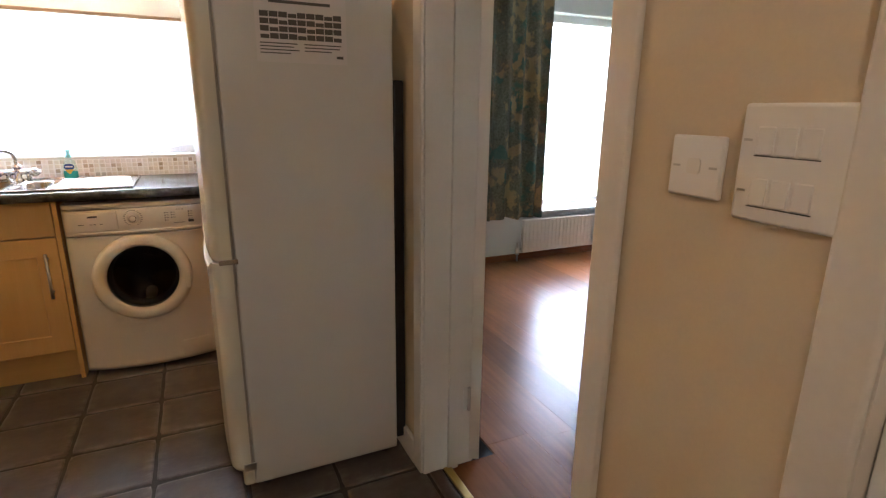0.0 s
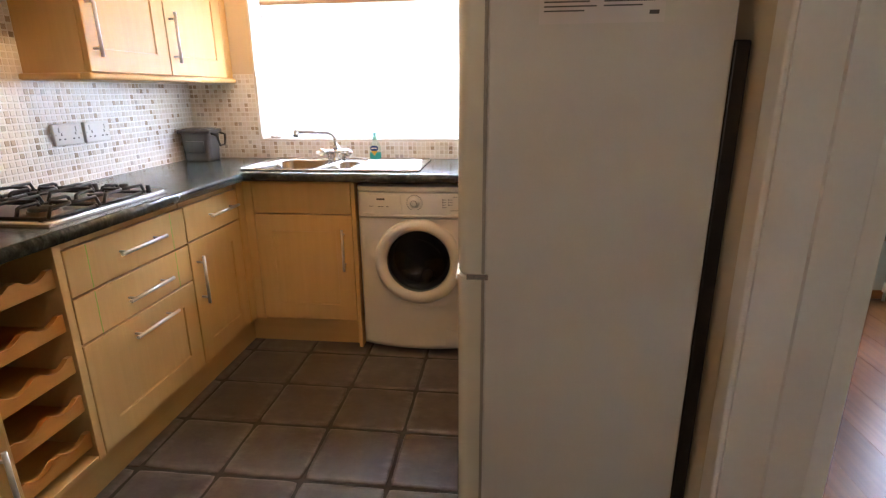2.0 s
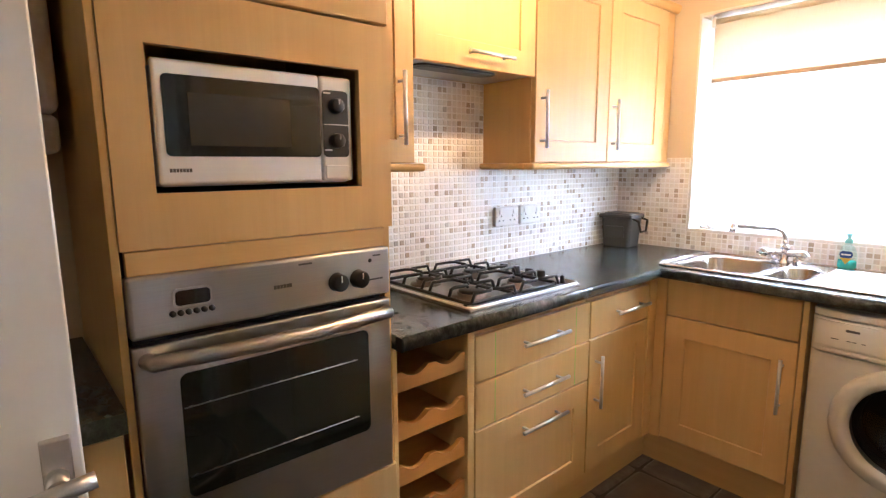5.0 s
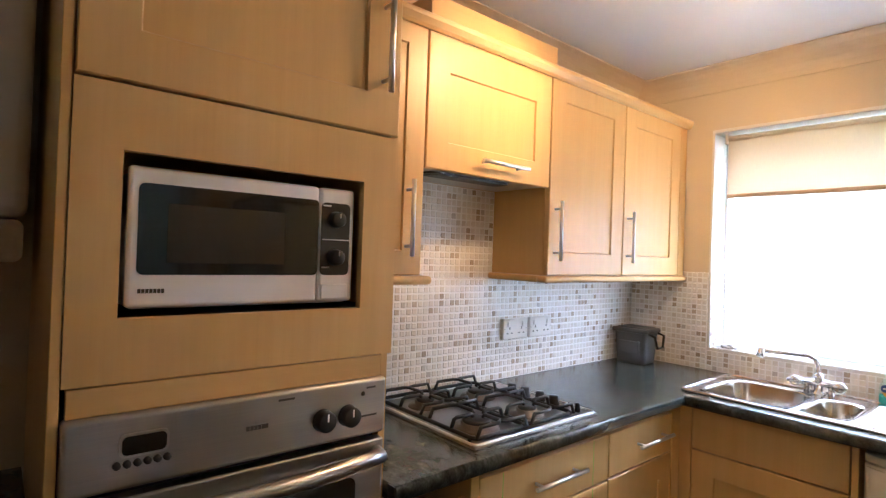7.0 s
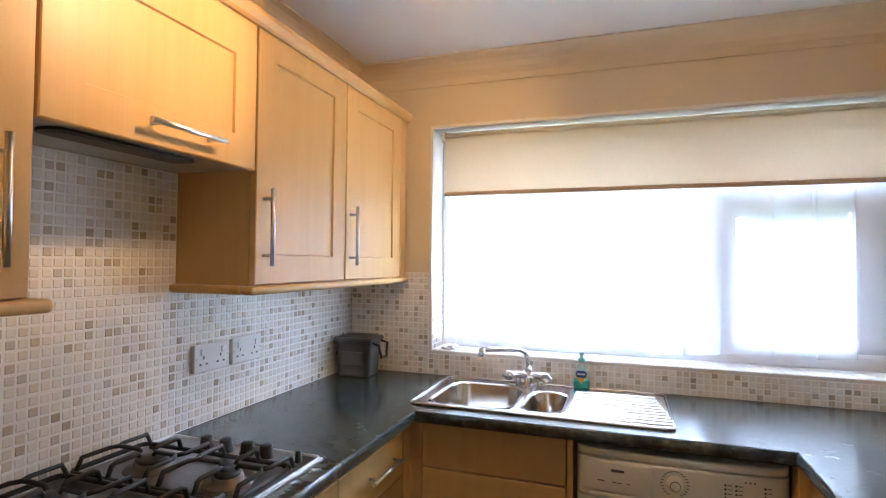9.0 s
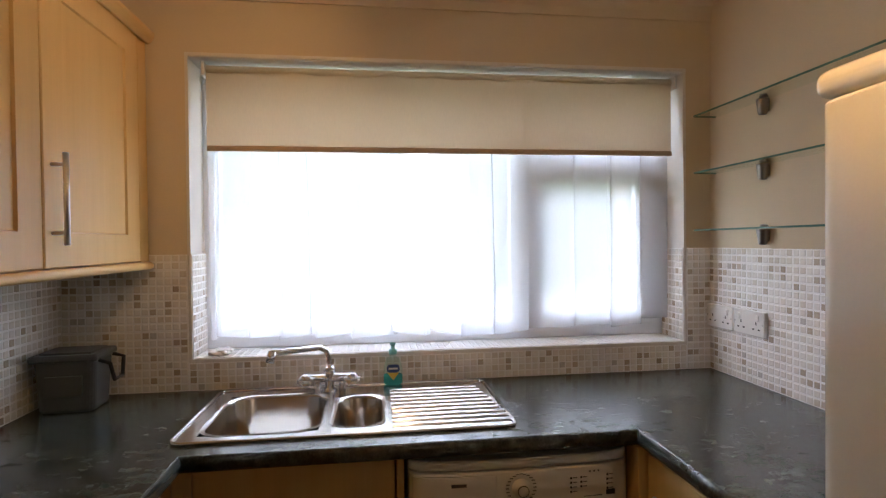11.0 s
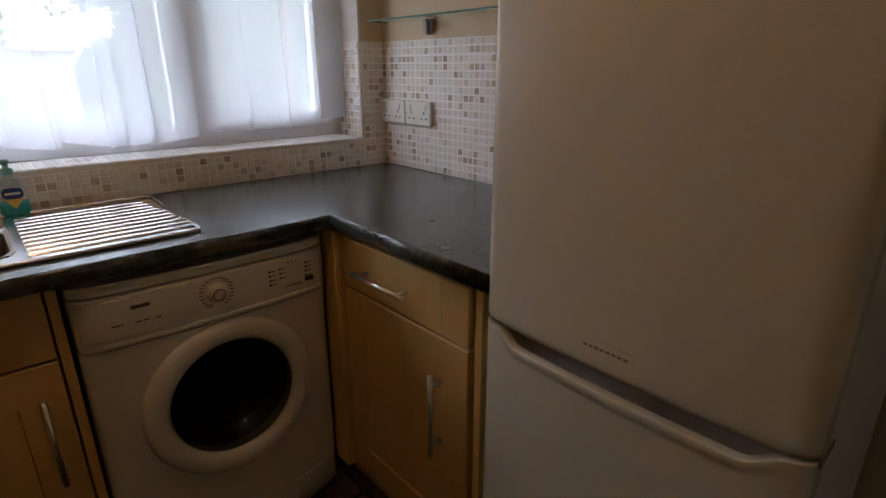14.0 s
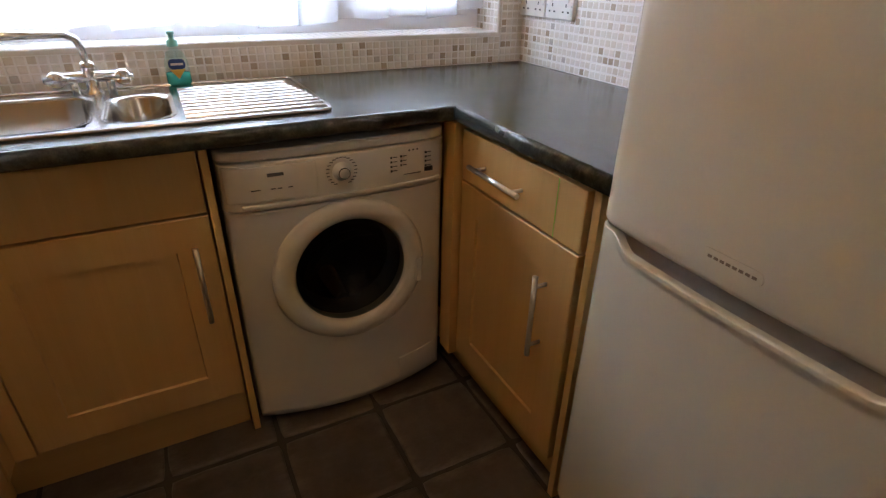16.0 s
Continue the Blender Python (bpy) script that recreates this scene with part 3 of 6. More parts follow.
for z0, z1, sh, hz in ((0.687, 0.838, False, 0.769), (0.532, 0.684, False, 0.602), (0.140, 0.529, True, 0.468)):
    m = facing(FX, 1.937, z0, WEST)
    d = part("drawer_front", front(0.60, z1 - z0, sh), maple_z, u, "", m)
    if not sh:
        for gx in (0.088, 0.512):
            part("groove", B(gx - 0.0008, gx + 0.0008, -0.0004, 0.004, 0.004, z1 - z0 - 0.004), groove_tone, d, "", m)
    bar(d, m, (0.195, hz - z0), (0.435, hz - z0))

# corner unit of the west run
u = thing("corner_base_unit", (FX, 2.76, 0), "maple corner base unit with drawer and framed door", "base unit")
part("body", B(XW + 0.02, FX - 0.022, 2.545, 3.03, 0.14, 0.868), maple_z, u)
m = facing(FX, 2.541, 0.690, WEST)
d = part("drawer_front", front(0.43, 0.148, False), maple_z, u, "", m)
bar(d, m, (0.15, 0.079), (0.385, 0.079))
m = facing(FX, 2.541, 0.140, WEST)
d = part("door", front(0.43, 0.547), maple_z, u, "", m)
bar(d, m, (0.042, 0.272), (0.042, 0.482))
part("corner_post", B(FX - 0.02, FX + 0.003, 2.973, FN + 0.02, 0.14, 0.868, 0.002), maple_z, u)
part("corner_post", B(FX + 0.004, -0.986, FN - 0.001, FN + 0.02, 0.14, 0.868, 0.002), maple_z, u)

# sink unit
u = thing("sink_base_unit", (-0.73, FN, 0), "maple sink base unit with framed door", "base unit")
part("body", B(-1.0, -0.49, FN + 0.022, YN - 0.02, 0.14, 0.70), maple_z, u)
m = facing(-0.985, FN, 0.705, None)
part("false_drawer_front", front(0.495, 0.162, False), maple_z, u, "", m)
m = facing(-0.985, FN, 0.145, None)
d = part("door", front(0.495, 0.557), maple_z, u, "", m)
bar(d, m, (0.450, 0.280), (0.450, 0.490))
part("end_panel", B(-0.487, -0.468, FN - 0.006, YN - 0.02, 0.0, 0.868, 0.002), maple_z, u)

# east unit beside the fridge
u = thing("narrow_base_unit", (FE, 2.72, 0), "maple base unit with drawer and framed door beside the fridge", "base unit")
part("body", B(FE + 0.022, XE - 0.02, 2.47, 2.97, 0.11, 0.868), maple_z, u)
m = facing(FE, 2.970, 0.712, EAST)
d = part("drawer_front", front(0.495, 0.142, False), maple_z, u, "", m)
part("groove", B(0.4062, 0.4078, -0.0004, 0.004, 0.004, 0.138), groove_tone, d, "", m)
bar(d, m, (0.09, 0.066), (0.31, 0.066))
m = facing(FE, 2.970, 0.112, EAST)
d = part("door", front(0.495, 0.597), maple_z, u, "", m)
bar(d, m, (0.405, 0.290), (0.405, 0.510))
part("end_panel", B(FE + 0.005, XE - 0.02, 2.442, 2.462, 0.0, 0.868, 0.002), maple_z, u)
part("corner_post", B(0.137, FE + 0.02, 2.974, 3.04, 0.10, 0.868, 0.002), maple_z, u)

# plinths
solid("plinth", B(FX - 0.060, FX - 0.040, 1.03, 3.089, 0.0, 0.137, 0.002), maple_y, "maple plinth board under the base units", "plinth", "structure")
solid("plinth", B(FX - 0.039, -0.489, FN + 0.040, FN + 0.060, 0.0, 0.137, 0.002), maple_x, "maple plinth board under the sink unit", "plinth", "structure")
solid("plinth", B(FE + 0.05, FE + 0.07, 2.465, YN - 0.1, 0.0, 0.108, 0.002), maple_y, "maple plinth board under the narrow unit", "plinth", "structure")

# wine rack
u = thing("wine_rack", (FX, 1.78, 0), "open beech wine rack with scalloped shelves", "wine rack")
part("side_panel", B(XW + 0.02, FX, 1.906, 1.934, 0.14, 0.868, 0.002), maple_z, u)
part("side_panel", B(XW + 0.02, FX - 0.002, 1.634, 1.650, 0.14, 0.868, 0.002), maple_z, u)
part("bottom", B(XW + 0.02, FX, 1.651, 1.905, 0.140, 0.158, 0.002), maple_y, u)
part("back", B(XW + 0.02, XW + 0.03, 1.651, 1.905, 0.16, 0.868), beech, u)
for z in (0.195, 0.325, 0.460, 0.597, 0.738):
    n = 40
    top = []
    for k in range(n + 1):
        s = k / n
        w = s * 0.253
        dip = 0.0
        for c in (0.066, 0.188):
            q = (w - c) / 0.046
            if abs(q) < 1:
                dip = 0.020 * (1 - q * q)
        top.append((w, 0.056 - dip))
    outline = [(0, 0), (0.253, 0)] + top[::-1]
    mm = Matrix(((0, 0, 1, FX - 0.028), (1, 0, 0, 1.6515), (0, 1, 0, z), (0, 0, 0, 1)))
    bm = prism(bmesh.new(), outline, mm, 0.016)
    s = part("shelf_front", bm, beech, u, "scalloped beech rail")
    bm = prism(bmesh.new(), outline, Matrix.Translation((-0.40, 0, 0)) @ mm, 0.016)
    part("shelf_back_rail", bm, beech, u)
    part("shelf", B(XW + 0.04, FX - 0.030, 1.6515, 1.9045, z, z + 0.008), beech, u)

# tall oven housing
u = thing("tall_oven_unit", (-1.02, 1.32, 0), "tall maple housing for oven and microwave", "tall unit")
part("side_panel", B(XW + 0.005, -1.020, 1.026, 1.041, 0.0, 2.09, 0.002), maple_z, u)
part("side_panel", B(XW + 0.005, -1.034, 1.614, 1.632, 0.0, 2.09, 0.002), maple_z, u)
part("top_panel", B(XW + 0.005, -1.034, 1.043, 1.613, 2.07, 2.09), maple_y, u)
part("back_panel", B(XW + 0.005, XW + 0.015, 1.043, 1.613, 0.1, 2.07), maple_z, u)
part("oven_shelf", B(XW + 0.02, -1.040, 1.043, 1.613, 0.545, 0.563), maple_y, u)
part("microwave_shelf", B(XW + 0.02, -1.038, 1.043, 1.613, 1.280, 1.296), dark_gap, u)
m = facing(-1.016, 1.042, 1.668, WEST)
d = part("top_door", front(0.588, 0.415), maple_z, u, "", m)
bar(d, m, (0.541, 0.085), (0.541, 0.30))
bm = bmesh.new()
rings = []
for x, (a, b, c, d) in ((-1.036, (1.042, 1.630, 1.197, 1.664)), (-1.018, (1.042, 1.630, 1.197, 1.664)), (-1.018, (1.110, 1.547, 1.298, 1.562)), (-1.036, (1.110, 1.547, 1.298, 1.562))):
    rings.append([bm.verts.new((x, y, z)) for y, z in ((a, c), (b, c), (b, d), (a, d))])
for p, q in zip(rings, rings[1:] + rings[:1]):
    for k in range(4):
        bm.faces.new((p[k], p[(k + 1) % 4], q[(k + 1) % 4], q[k]))
part("microwave_surround", bm, maple_z, u, "flat maple panel cut out round the microwave")
part("filler_strip", B(-1.036, -1.019, 1.048, 1.605, 1.150, 1.195, 0.002), maple_y, u)
m = facing(-1.016, 1.042, 0.145, WEST)
d = part("bottom_door", front(0.588, 0.418), maple_z, u, "", m)
bar(d, m, (0.546, 0.055), (0.546, 0.275))

# built-in oven
o = thing("oven", (-1.01, 1.32, 0.565), "stainless steel built-in electric oven", "oven")
part("cavity", B(-1.50, -1.042, 1.05, 1.605, 0.570, 1.145), dark_gap, o)
part("control_panel", B(-1.040, -1.006, 1.043, 1.613, 1.032, 1.150, 0.008, 3), steel_y, o, "brushed steel control panel")
door = part("oven_door", B(-1.040, -1.010, 1.043, 1.613, 0.568, 1.018, 0.004), steel_y, o, "brushed steel oven door")
part("glass", prism(bmesh.new(), rounded(1.118, 1.545, 0.690, 0.951, 0.016), Matrix(((0, 0, 1, -1.0115), (1, 0, 0, 0), (0, 1, 0, 0), (0, 0, 0, 1))), 0.004), oven_glass, door, "dark oven window")
for z in (0.736, 0.8815):
    bm = bmesh.new()
    rod(bm, (-1.0065, 1.122, z), (-1.0065, 1.512, z), 0.0012, n=6)
    for k in range(11):
        box(bm, -1.0075, -1.0066, 1.13 + k * 0.037, 1.136 + k * 0.037, z + 0.001, z + 0.0022)
    part("rack_rail", bm, nickel, door)
bm = bmesh.new()
pts = [(-1.012, 1.066, 0.990), (-0.985, 1.072, 0.991)]
pts += [(-0.985 + 0.028 * math.sin(math.pi * k / 12), 1.072 + 0.518 * k / 12, 0.992) for k in range(1, 12)]
pts += [(-0.985, 1.590, 0.991), (-1.012, 1.596, 0.990)]
tube(bm, pts, 0.0155, 14)
part("door_handle", bm, steel_y, door, "bowed satin steel handle")
for y in (1.464, 1.520):
    k = part("knob", lathe(bmesh.new(), [(0, 0.024), (0.017, 0.024), (0.020, 0.021), (0.0205, 0.004), (0.022, 0)], facing(-1.006, y, 1.082) @ Matrix.Rotation(radians(90), 4, "Y"), 24), black_plastic, o, "round black knob")
    part("pointer", B(-0.983, -0.9815, y - 0.0015, y + 0.0015, 1.084, 1.099), plastic_white, k)
bm = prism(bmesh.new(), rounded(1.117, 1.188, 1.083, 1.120, 0.010), Matrix(((0, 0, 1, -1.007), (1, 0, 0, 0), (0, 1, 0, 0), (0, 0, 0, 1))), 0.004)
t = part("timer_bezel", bm, nickel, o, "bright steel clock bezel")
part("display", prism(bmesh.new(), rounded(1.121, 1.184, 1.087, 1.116, 0.008), Matrix(((0, 0, 1, -1.0025), (1, 0, 0, 0), (0, 1, 0, 0), (0, 0, 0, 1))), 0.001), micro_glass, t)
for k in range(6):
    part("timer_button", lathe(bmesh.new(), [(0, 0.007), (0.0055, 0.006), (0.006, 0)], facing(-1.006, 1.115 + k * 0.0142, 1.073) @ Matrix.Rotation(radians(90), 4, "Y"), 12), black_plastic, o)
for k, y in enumerate((1.314, 1.321, 1.328, 1.335, 1.342, 1.348)):
    part("lettering", B(-1.0064, -1.0052, y, y + 0.006, 1.088, 1.096), ink, o)
part("indicator", lathe(bmesh.new(), [(0, 0.002), (0.004, 0.002), (0.005, 0)], facing(-1.006, 1.555, 1.121) @ Matrix.Rotation(radians(90), 4, "Y"), 12), black_plastic, o)
for y0, y1, z in ((1.372, 1.404, 1.132), (1.563, 1.585, 1.130), (1.545, 1.590, 1.072)):
    part("printed_mark", B(-1.0064, -1.0054, y0, y1, z, z + 0.004), ink, o)

# microwave
o = thing("microwave", (-1.05, 1.335, 1.296), "white microwave with black glass door in the housing", "microwave")
MX = -1.041
part("casing", B(-1.44, MX - 0.012, 1.128, 1.533, 1.308, 1.538, 0.006), cool_white, o)
d = part("door", B(MX - 0.012, MX + 0.006, 1.121, 1.455, 1.312, 1.543, 0.007, 3), cool_white, o)
face = Matrix(((0, 0, 1, MX + 0.0055), (1, 0, 0, 0), (0, 1, 0, 0), (0, 0, 0, 1)))
g = part("window", prism(bmesh.new(), rounded(1.136, 1.454, 1.366, 1.516, 0.010), face, 0.0015), micro_glass, d, "black glass window")
part("mesh_screen", B(MX + 0.0071, MX + 0.0076, 1.180, 1.384, 1.386, 1.485), micro_mesh, g)
p = part("control_panel", B(MX - 0.012, MX + 0.006, 1.457, 1.536, 1.312, 1.543, 0.007, 3), cool_white, o)
part("dial_plate", prism(bmesh.new(), rounded(1.460, 1.525, 1.366, 1.513, 0.010), face, 0.0015), black_plastic, p)
for z in (1.479, 1.402):
    k = part("dial", lathe(bmesh.new(), [(0, 0.020), (0.013, 0.020), (0.0155, 0.016), (0.017, 0.002), (0.017, 0)], facing(MX + 0.007, 1.492, z) @ Matrix.Rotation(radians(90), 4, "Y"), 20), black_plastic, p)
    part("marker", B(MX + 0.027, MX + 0.028, 1.491, 1.493, z + 0.003, z + 0.012), cool_white, k)
part("divider_line", B(MX + 0.007, MX + 0.0078, 1.463, 1.525, 1.437, 1.439), cool_white, p)
part("open_button", B(MX + 0.004, MX + 0.009, 1.463, 1.523, 1.317, 1.348, 0.003), cool_white, p)
for k in range(7):
    part("lettering", B(MX + 0.0062, MX + 0.007, 1.139 + k * 0.0058, 1.1435 + k * 0.0058, 1.336, 1.343), ink, d)
for z in (1.505, 1.380):
    part("dial_print", B(MX + 0.0071, MX + 0.0077, 1.463, 1.481, z, z + 0.003), cool_white, p)

# wall units
WF = -1.278
ZB, ZT = 1.352, 2.085
u = thing("narrow_wall_unit", (WF, 1.77, ZB), "narrow maple wall unit with framed door", "wall unit", "maple wall units")
part("body", B(XW + 0.003, WF - 0.022, 1.636, 1.905, ZB, ZT), maple_z, u)
m = facing(WF, 1.634, ZB, WEST)
d = part("door", front(0.274, ZT - ZB, rail=0.07), maple_z, u, "", m)
bar(d, m, (0.216, 0.055), (0.216, 0.272))
part("light_rail", B(XW + 0.003, WF + 0.016, 1.634, 1.942, ZB - 0.026, ZB - 0.001, 0.011, 4), maple_y, u)
u = thing("extractor_wall_unit", (WF, 2.20, 1.67), "maple wall unit with flap door over the extractor", "wall unit", "maple wall units")
part("body", B(XW + 0.003, WF - 0.022, 1.912, 2.480, 1.695, ZT), maple_z, u)
m = facing(WF, 1.911, 1.668, WEST)
d = part("flap_door", front(0.574, ZT - 1.668, top=0.034), maple_z, u, "", m)
bar(d, m, (0.205, 0.047), (0.425, 0.047))
u = thing("double_wall_unit", (WF, 3.02, ZB), "maple double wall unit with two framed doors", "wall unit", "maple wall units")
part("body", B(XW + 0.003, WF - 0.022, 2.488, 3.545, ZB, ZT), maple_z, u)
m = facing(WF, 2.488, ZB, WEST)
d = part("door", front(0.497, ZT - ZB), maple_z, u, "", m)
bar(d, m, (0.035, 0.055), (0.035, 0.272))
m = facing(WF, 2.988, ZB, WEST)
d = part("door", front(0.497, ZT - ZB), maple_z, u, "", m)
bar(d, m, (0.032, 0.055), (0.032, 0.272))
part("end_strip", B(WF - 0.02, WF - 0.001, 3.487, 3.545, ZB, ZT), maple_z, u)
bm = bmesh.new()
box(bm, WF - 0.03, WF + 0.016, 2.462, 3.55, ZB - 0.026, ZB - 0.001, 0.011, 4)
box(bm, XW + 0.003, WF - 0.03, 2.462, 2.50, ZB - 0.0255, ZB - 0.001, 0.009, 3)
part("light_rail", bm, maple_y, u)
bm = prism(bmesh.new(), [(0.0015, -0.014), (0.010, -0.014), (0.018, -0.008), (0.027, 0.008), (0.028, 0.020), (0.024, 0.024), (-0.03, 0.024), (-0.03, 0.0), (0.0015, 0.0)], Matrix(((1, 0, 0, WF), (0, 0, 1, 1.634), (0, 1, 0, ZT + 0.001), (0, 0, 0, 1))), 3.55 - 1.634)
solid("cornice", bm, maple_y, "maple cornice moulding along the wall units", "cornice")
solid("duct_box", B(XW + 0.003, -1.310, 1.94, 2.55, ZT + 0.027, 2.205, 0.002), maple_y, "maple board boxing on top of the wall units", "duct box")
h = thing("extractor_hood", (-1.42, 2.2, 1.668), "grey built-in extractor hood under the flap unit", "extractor hood")
part("plate", B(XW + 0.02, WF - 0.024, 1.914, 2.478, 1.672, 1.693, 0.003), nickel, h)
part("grille_rim", prism(bmesh.new(), rounded(1.97, 2.33, -1.40, -1.32, 0.035), Matrix(((0, 1, 0, 0), (1, 0, 0, 0), (0, 0, -1, 1.6715), (0, 0, 0, 1))), 0.006), black_plastic, h)
part("grille", prism(bmesh.new(), rounded(1.985, 2.315, -1.39, -1.33, 0.028), Matrix(((0, 1, 0, 0), (1, 0, 0, 0), (0, 0, -1, 1.6650), (0, 0, 0, 1))), 0.002), grey_plastic, h)


# ---- worktop ----
def slab(rects, holes, z0, z1):
    """A flat slab from rectangles less holes, as one closed mesh of cells."""
    xs = sorted({v for r in rects + holes for v in r[:2]})
    ys = sorted({v for r in rects + holes for v in r[2:]})

    def inside(i, j):
        if not (0 <= i < len(xs) - 1 and 0 <= j < len(ys) - 1):
            return False
        x, y = (xs[i] + xs[i + 1]) / 2, (ys[j] + ys[j + 1]) / 2
        hit = any(a < x < b and c < y < d for a, b, c, d in rects)
        return hit and not any(a < x < b and c < y < d for a, b, c, d in holes)

    bm = bmesh.new()
    vs = {}

    def v(i, j, z):
        if (i, j, z) not in vs:
            vs[i, j, z] = bm.verts.new((xs[i], ys[j], z))
        return vs[i, j, z]

    for i in range(len(xs) - 1):
        for j in range(len(ys) - 1):
            if not inside(i, j):
                continue
            bm.faces.new((v(i, j, z1), v(i + 1, j, z1), v(i + 1, j + 1, z1), v(i, j + 1, z1)))
            bm.faces.new((v(i, j, z0), v(i, j + 1, z0), v(i + 1, j + 1, z0), v(i + 1, j, z0)))
            for di, dj, a, b in ((-1, 0, (i, j), (i, j + 1)), (1, 0, (i + 1, j + 1), (i + 1, j)), (0, -1, (i + 1, j), (i, j)), (0, 1, (i, j + 1), (i + 1, j + 1))):
                if not inside(i + di, j + dj):
                    bm.faces.new((v(*a, z0), v(*b, z0), v(*b, z1), v(*a, z1)))
    return bm


WTX, WTY, WTE = -0.985, 2.968, 0.130
BOWL1, BOWL2 = (-0.992, -0.688, 3.092, 3.440), (-0.655, -0.517, 3.108, 3.392)
bm = slab([(XW + 0.002, WTX - 0.012, 1.636, YN - 0.002), (XW + 0.002, XK - 0.001, WTY + 0.012, YN - 0.002), (WTE + 0.012, XK - 0.001, 2.398, YN - 0.002)],
          [BOWL1, BOWL2], TOP - 0.040, TOP)
prof = [(0, -0.040)] + [(0.012 * math.sin(radians(a)), -0.020 - 0.020 * math.cos(radians(a))) for a in range(15, 180, 15)] + [(0, 0)]
prism(bm, prof, Matrix(((1, 0, 0, WTX - 0.012), (0, 0, 1, 1.636), (0, 1, 0, TOP), (0, 0, 0, 1))), WTY + 0.012 - 1.636)
prism(bm, prof, Matrix(((0, 0, 1, WTX - 0.012), (-1, 0, 0, WTY + 0.012), (0, 1, 0, TOP), (0, 0, 0, 1))), WTE + 0.024 - WTX)
prism(bm, prof, Matrix(((-1, 0, 0, WTE + 0.012), (0, 0, 1, 2.398), (0, 1, 0, TOP), (0, 0, 0, 1))), WTY + 0.012 - 2.398)
bm.normal_update()
for f in bm.faces:
    f.smooth = abs(f.normal.z) < 0.97 and len(f.verts) == 4
worktop = solid("worktop", bm, worktop_mat, "dark grey mottled laminate worktop round three sides", "worktop")
bm = bmesh.new()
box(bm, WTX - 0.03, WTX - 0.004, 1.632, 1.6358, TOP - 0.039, TOP - 0.001)
end_strip = part("end_strip", bm, black_plastic, worktop, "black edging strip")

# short worktop and unit on the far side of the tall housing
bm = slab([(XW + 0.002, -0.990, 0.165, 1.022)], [], TOP - 0.040, TOP)
solid("worktop_short", bm, worktop_mat, "short dark mottled laminate worktop", "worktop")
u = thing("side_base_unit", (-1.03, 0.6, 0), "maple base unit behind the open door", "base unit")
part("body", B(XW + 0.02, -1.042, 0.17, 1.02, 0.0, 0.868), maple_z, u)
for y0 in (0.17, 0.596):
    m = facing(-1.02, y0, 0.14, WEST)
    d = part("door", front(0.424, 0.72), maple_z, u, "", m)

# ---- appliances ----
# fridge freezer
o = thing("fridge_freezer", (0.45, 2.13, 0), "tall white fridge freezer with rounded doors", "fridge freezer")
part("body", B(0.196, 0.716, 1.862, 2.402, 0.025, 1.640, 0.006), fridge_side, o)


def scoop_depth(y):
    """How far the freezer door's top edge is cut down along its width, for the grip."""
    e = min(1.0, max(0.0, min(y - 1.886, 2.372 - y) / 0.055))
    return 0.024 * e * e * (3 - 2 * e)


def fridge_door(z0, z1, grip):
    """A door bowed outwards, with generously rounded long edges; a freezer door is scooped along its top and swells into a grip lip."""
    n, k = 60, 110
    bm = bmesh.new()
    rows = []
    for j in range(k + 1):
        row = []
        for i in range(n + 1):
            s = 0.5 - 0.5 * math.cos(math.pi * i / n)
            y = 1.862 + 0.548 * s
            top = z1 - (scoop_depth(y) if grip else 0.0)
            z = z0 + (top - z0) * (1 - (1 - j / k) ** 1.7)
            e = min(s, 1 - s) * 0.548
            x = 0.118 + 0.012 * (2 * s - 1) ** 2
            if e < 0.034:
                x += 0.8 * (0.034 - math.sqrt(max(0.0, 0.034 ** 2 - (0.034 - e) ** 2)))
            dz = min(z - z0, 3.5 * (top - z) if grip else top - z)
            if dz < 0.007:
                x += 0.007 - math.sqrt(max(0.0, 0.007 ** 2 - (0.007 - dz) ** 2))
            if grip and top - z < 0.026:
                w = scoop_depth(y) / 0.024
                x -= 0.007 * w * math.sin(math.pi * min(1.0, (0.026 - top + z) / 0.020) / 2) ** 2
            row.append(bm.verts.new((x, y, z)))
        rows.append(row)
    back = [[bm.verts.new((0.188, r[0].co.y, r[0].co.z)), bm.verts.new((0.188, r[-1].co.y, r[-1].co.z))] for r in rows]
    for j in range(k):
        for i in range(n):
            bm.faces.new((rows[j][i], rows[j][i + 1], rows[j + 1][i + 1], rows[j + 1][i])).smooth = True
        bm.faces.new((back[j][0], rows[j][0], rows[j + 1][0], back[j + 1][0]))
        bm.faces.new((rows[j][n], back[j][1], back[j + 1][1], rows[j + 1][n]))
        bm.faces.new((back[j][1], back[j][0], back[j + 1][0], back[j + 1][1]))
    bm.faces.new([*rows[0], back[0][1], back[0][0]])
    for i in range(n):
        a, b = rows[k][i], rows[k][i + 1]
        c = bm.verts.new((b.co.x + 0.012, b.co.y, b.co.z - 0.001))
        d = bm.verts.new((a.co.x + 0.012, a.co.y, a.co.z - 0.001))
        bm.faces.new((a, b, c, d))
    return bm


up = part("upper_door", fridge_door(0.828, 1.609, False), fridge_white, o, "white bowed fridge door")
lo = part("lower_door", fridge_door(0.090, 0.824, True), fridge_white, o, "white bowed freezer door with a grip lip")
bm = bmesh.new()
prev = None
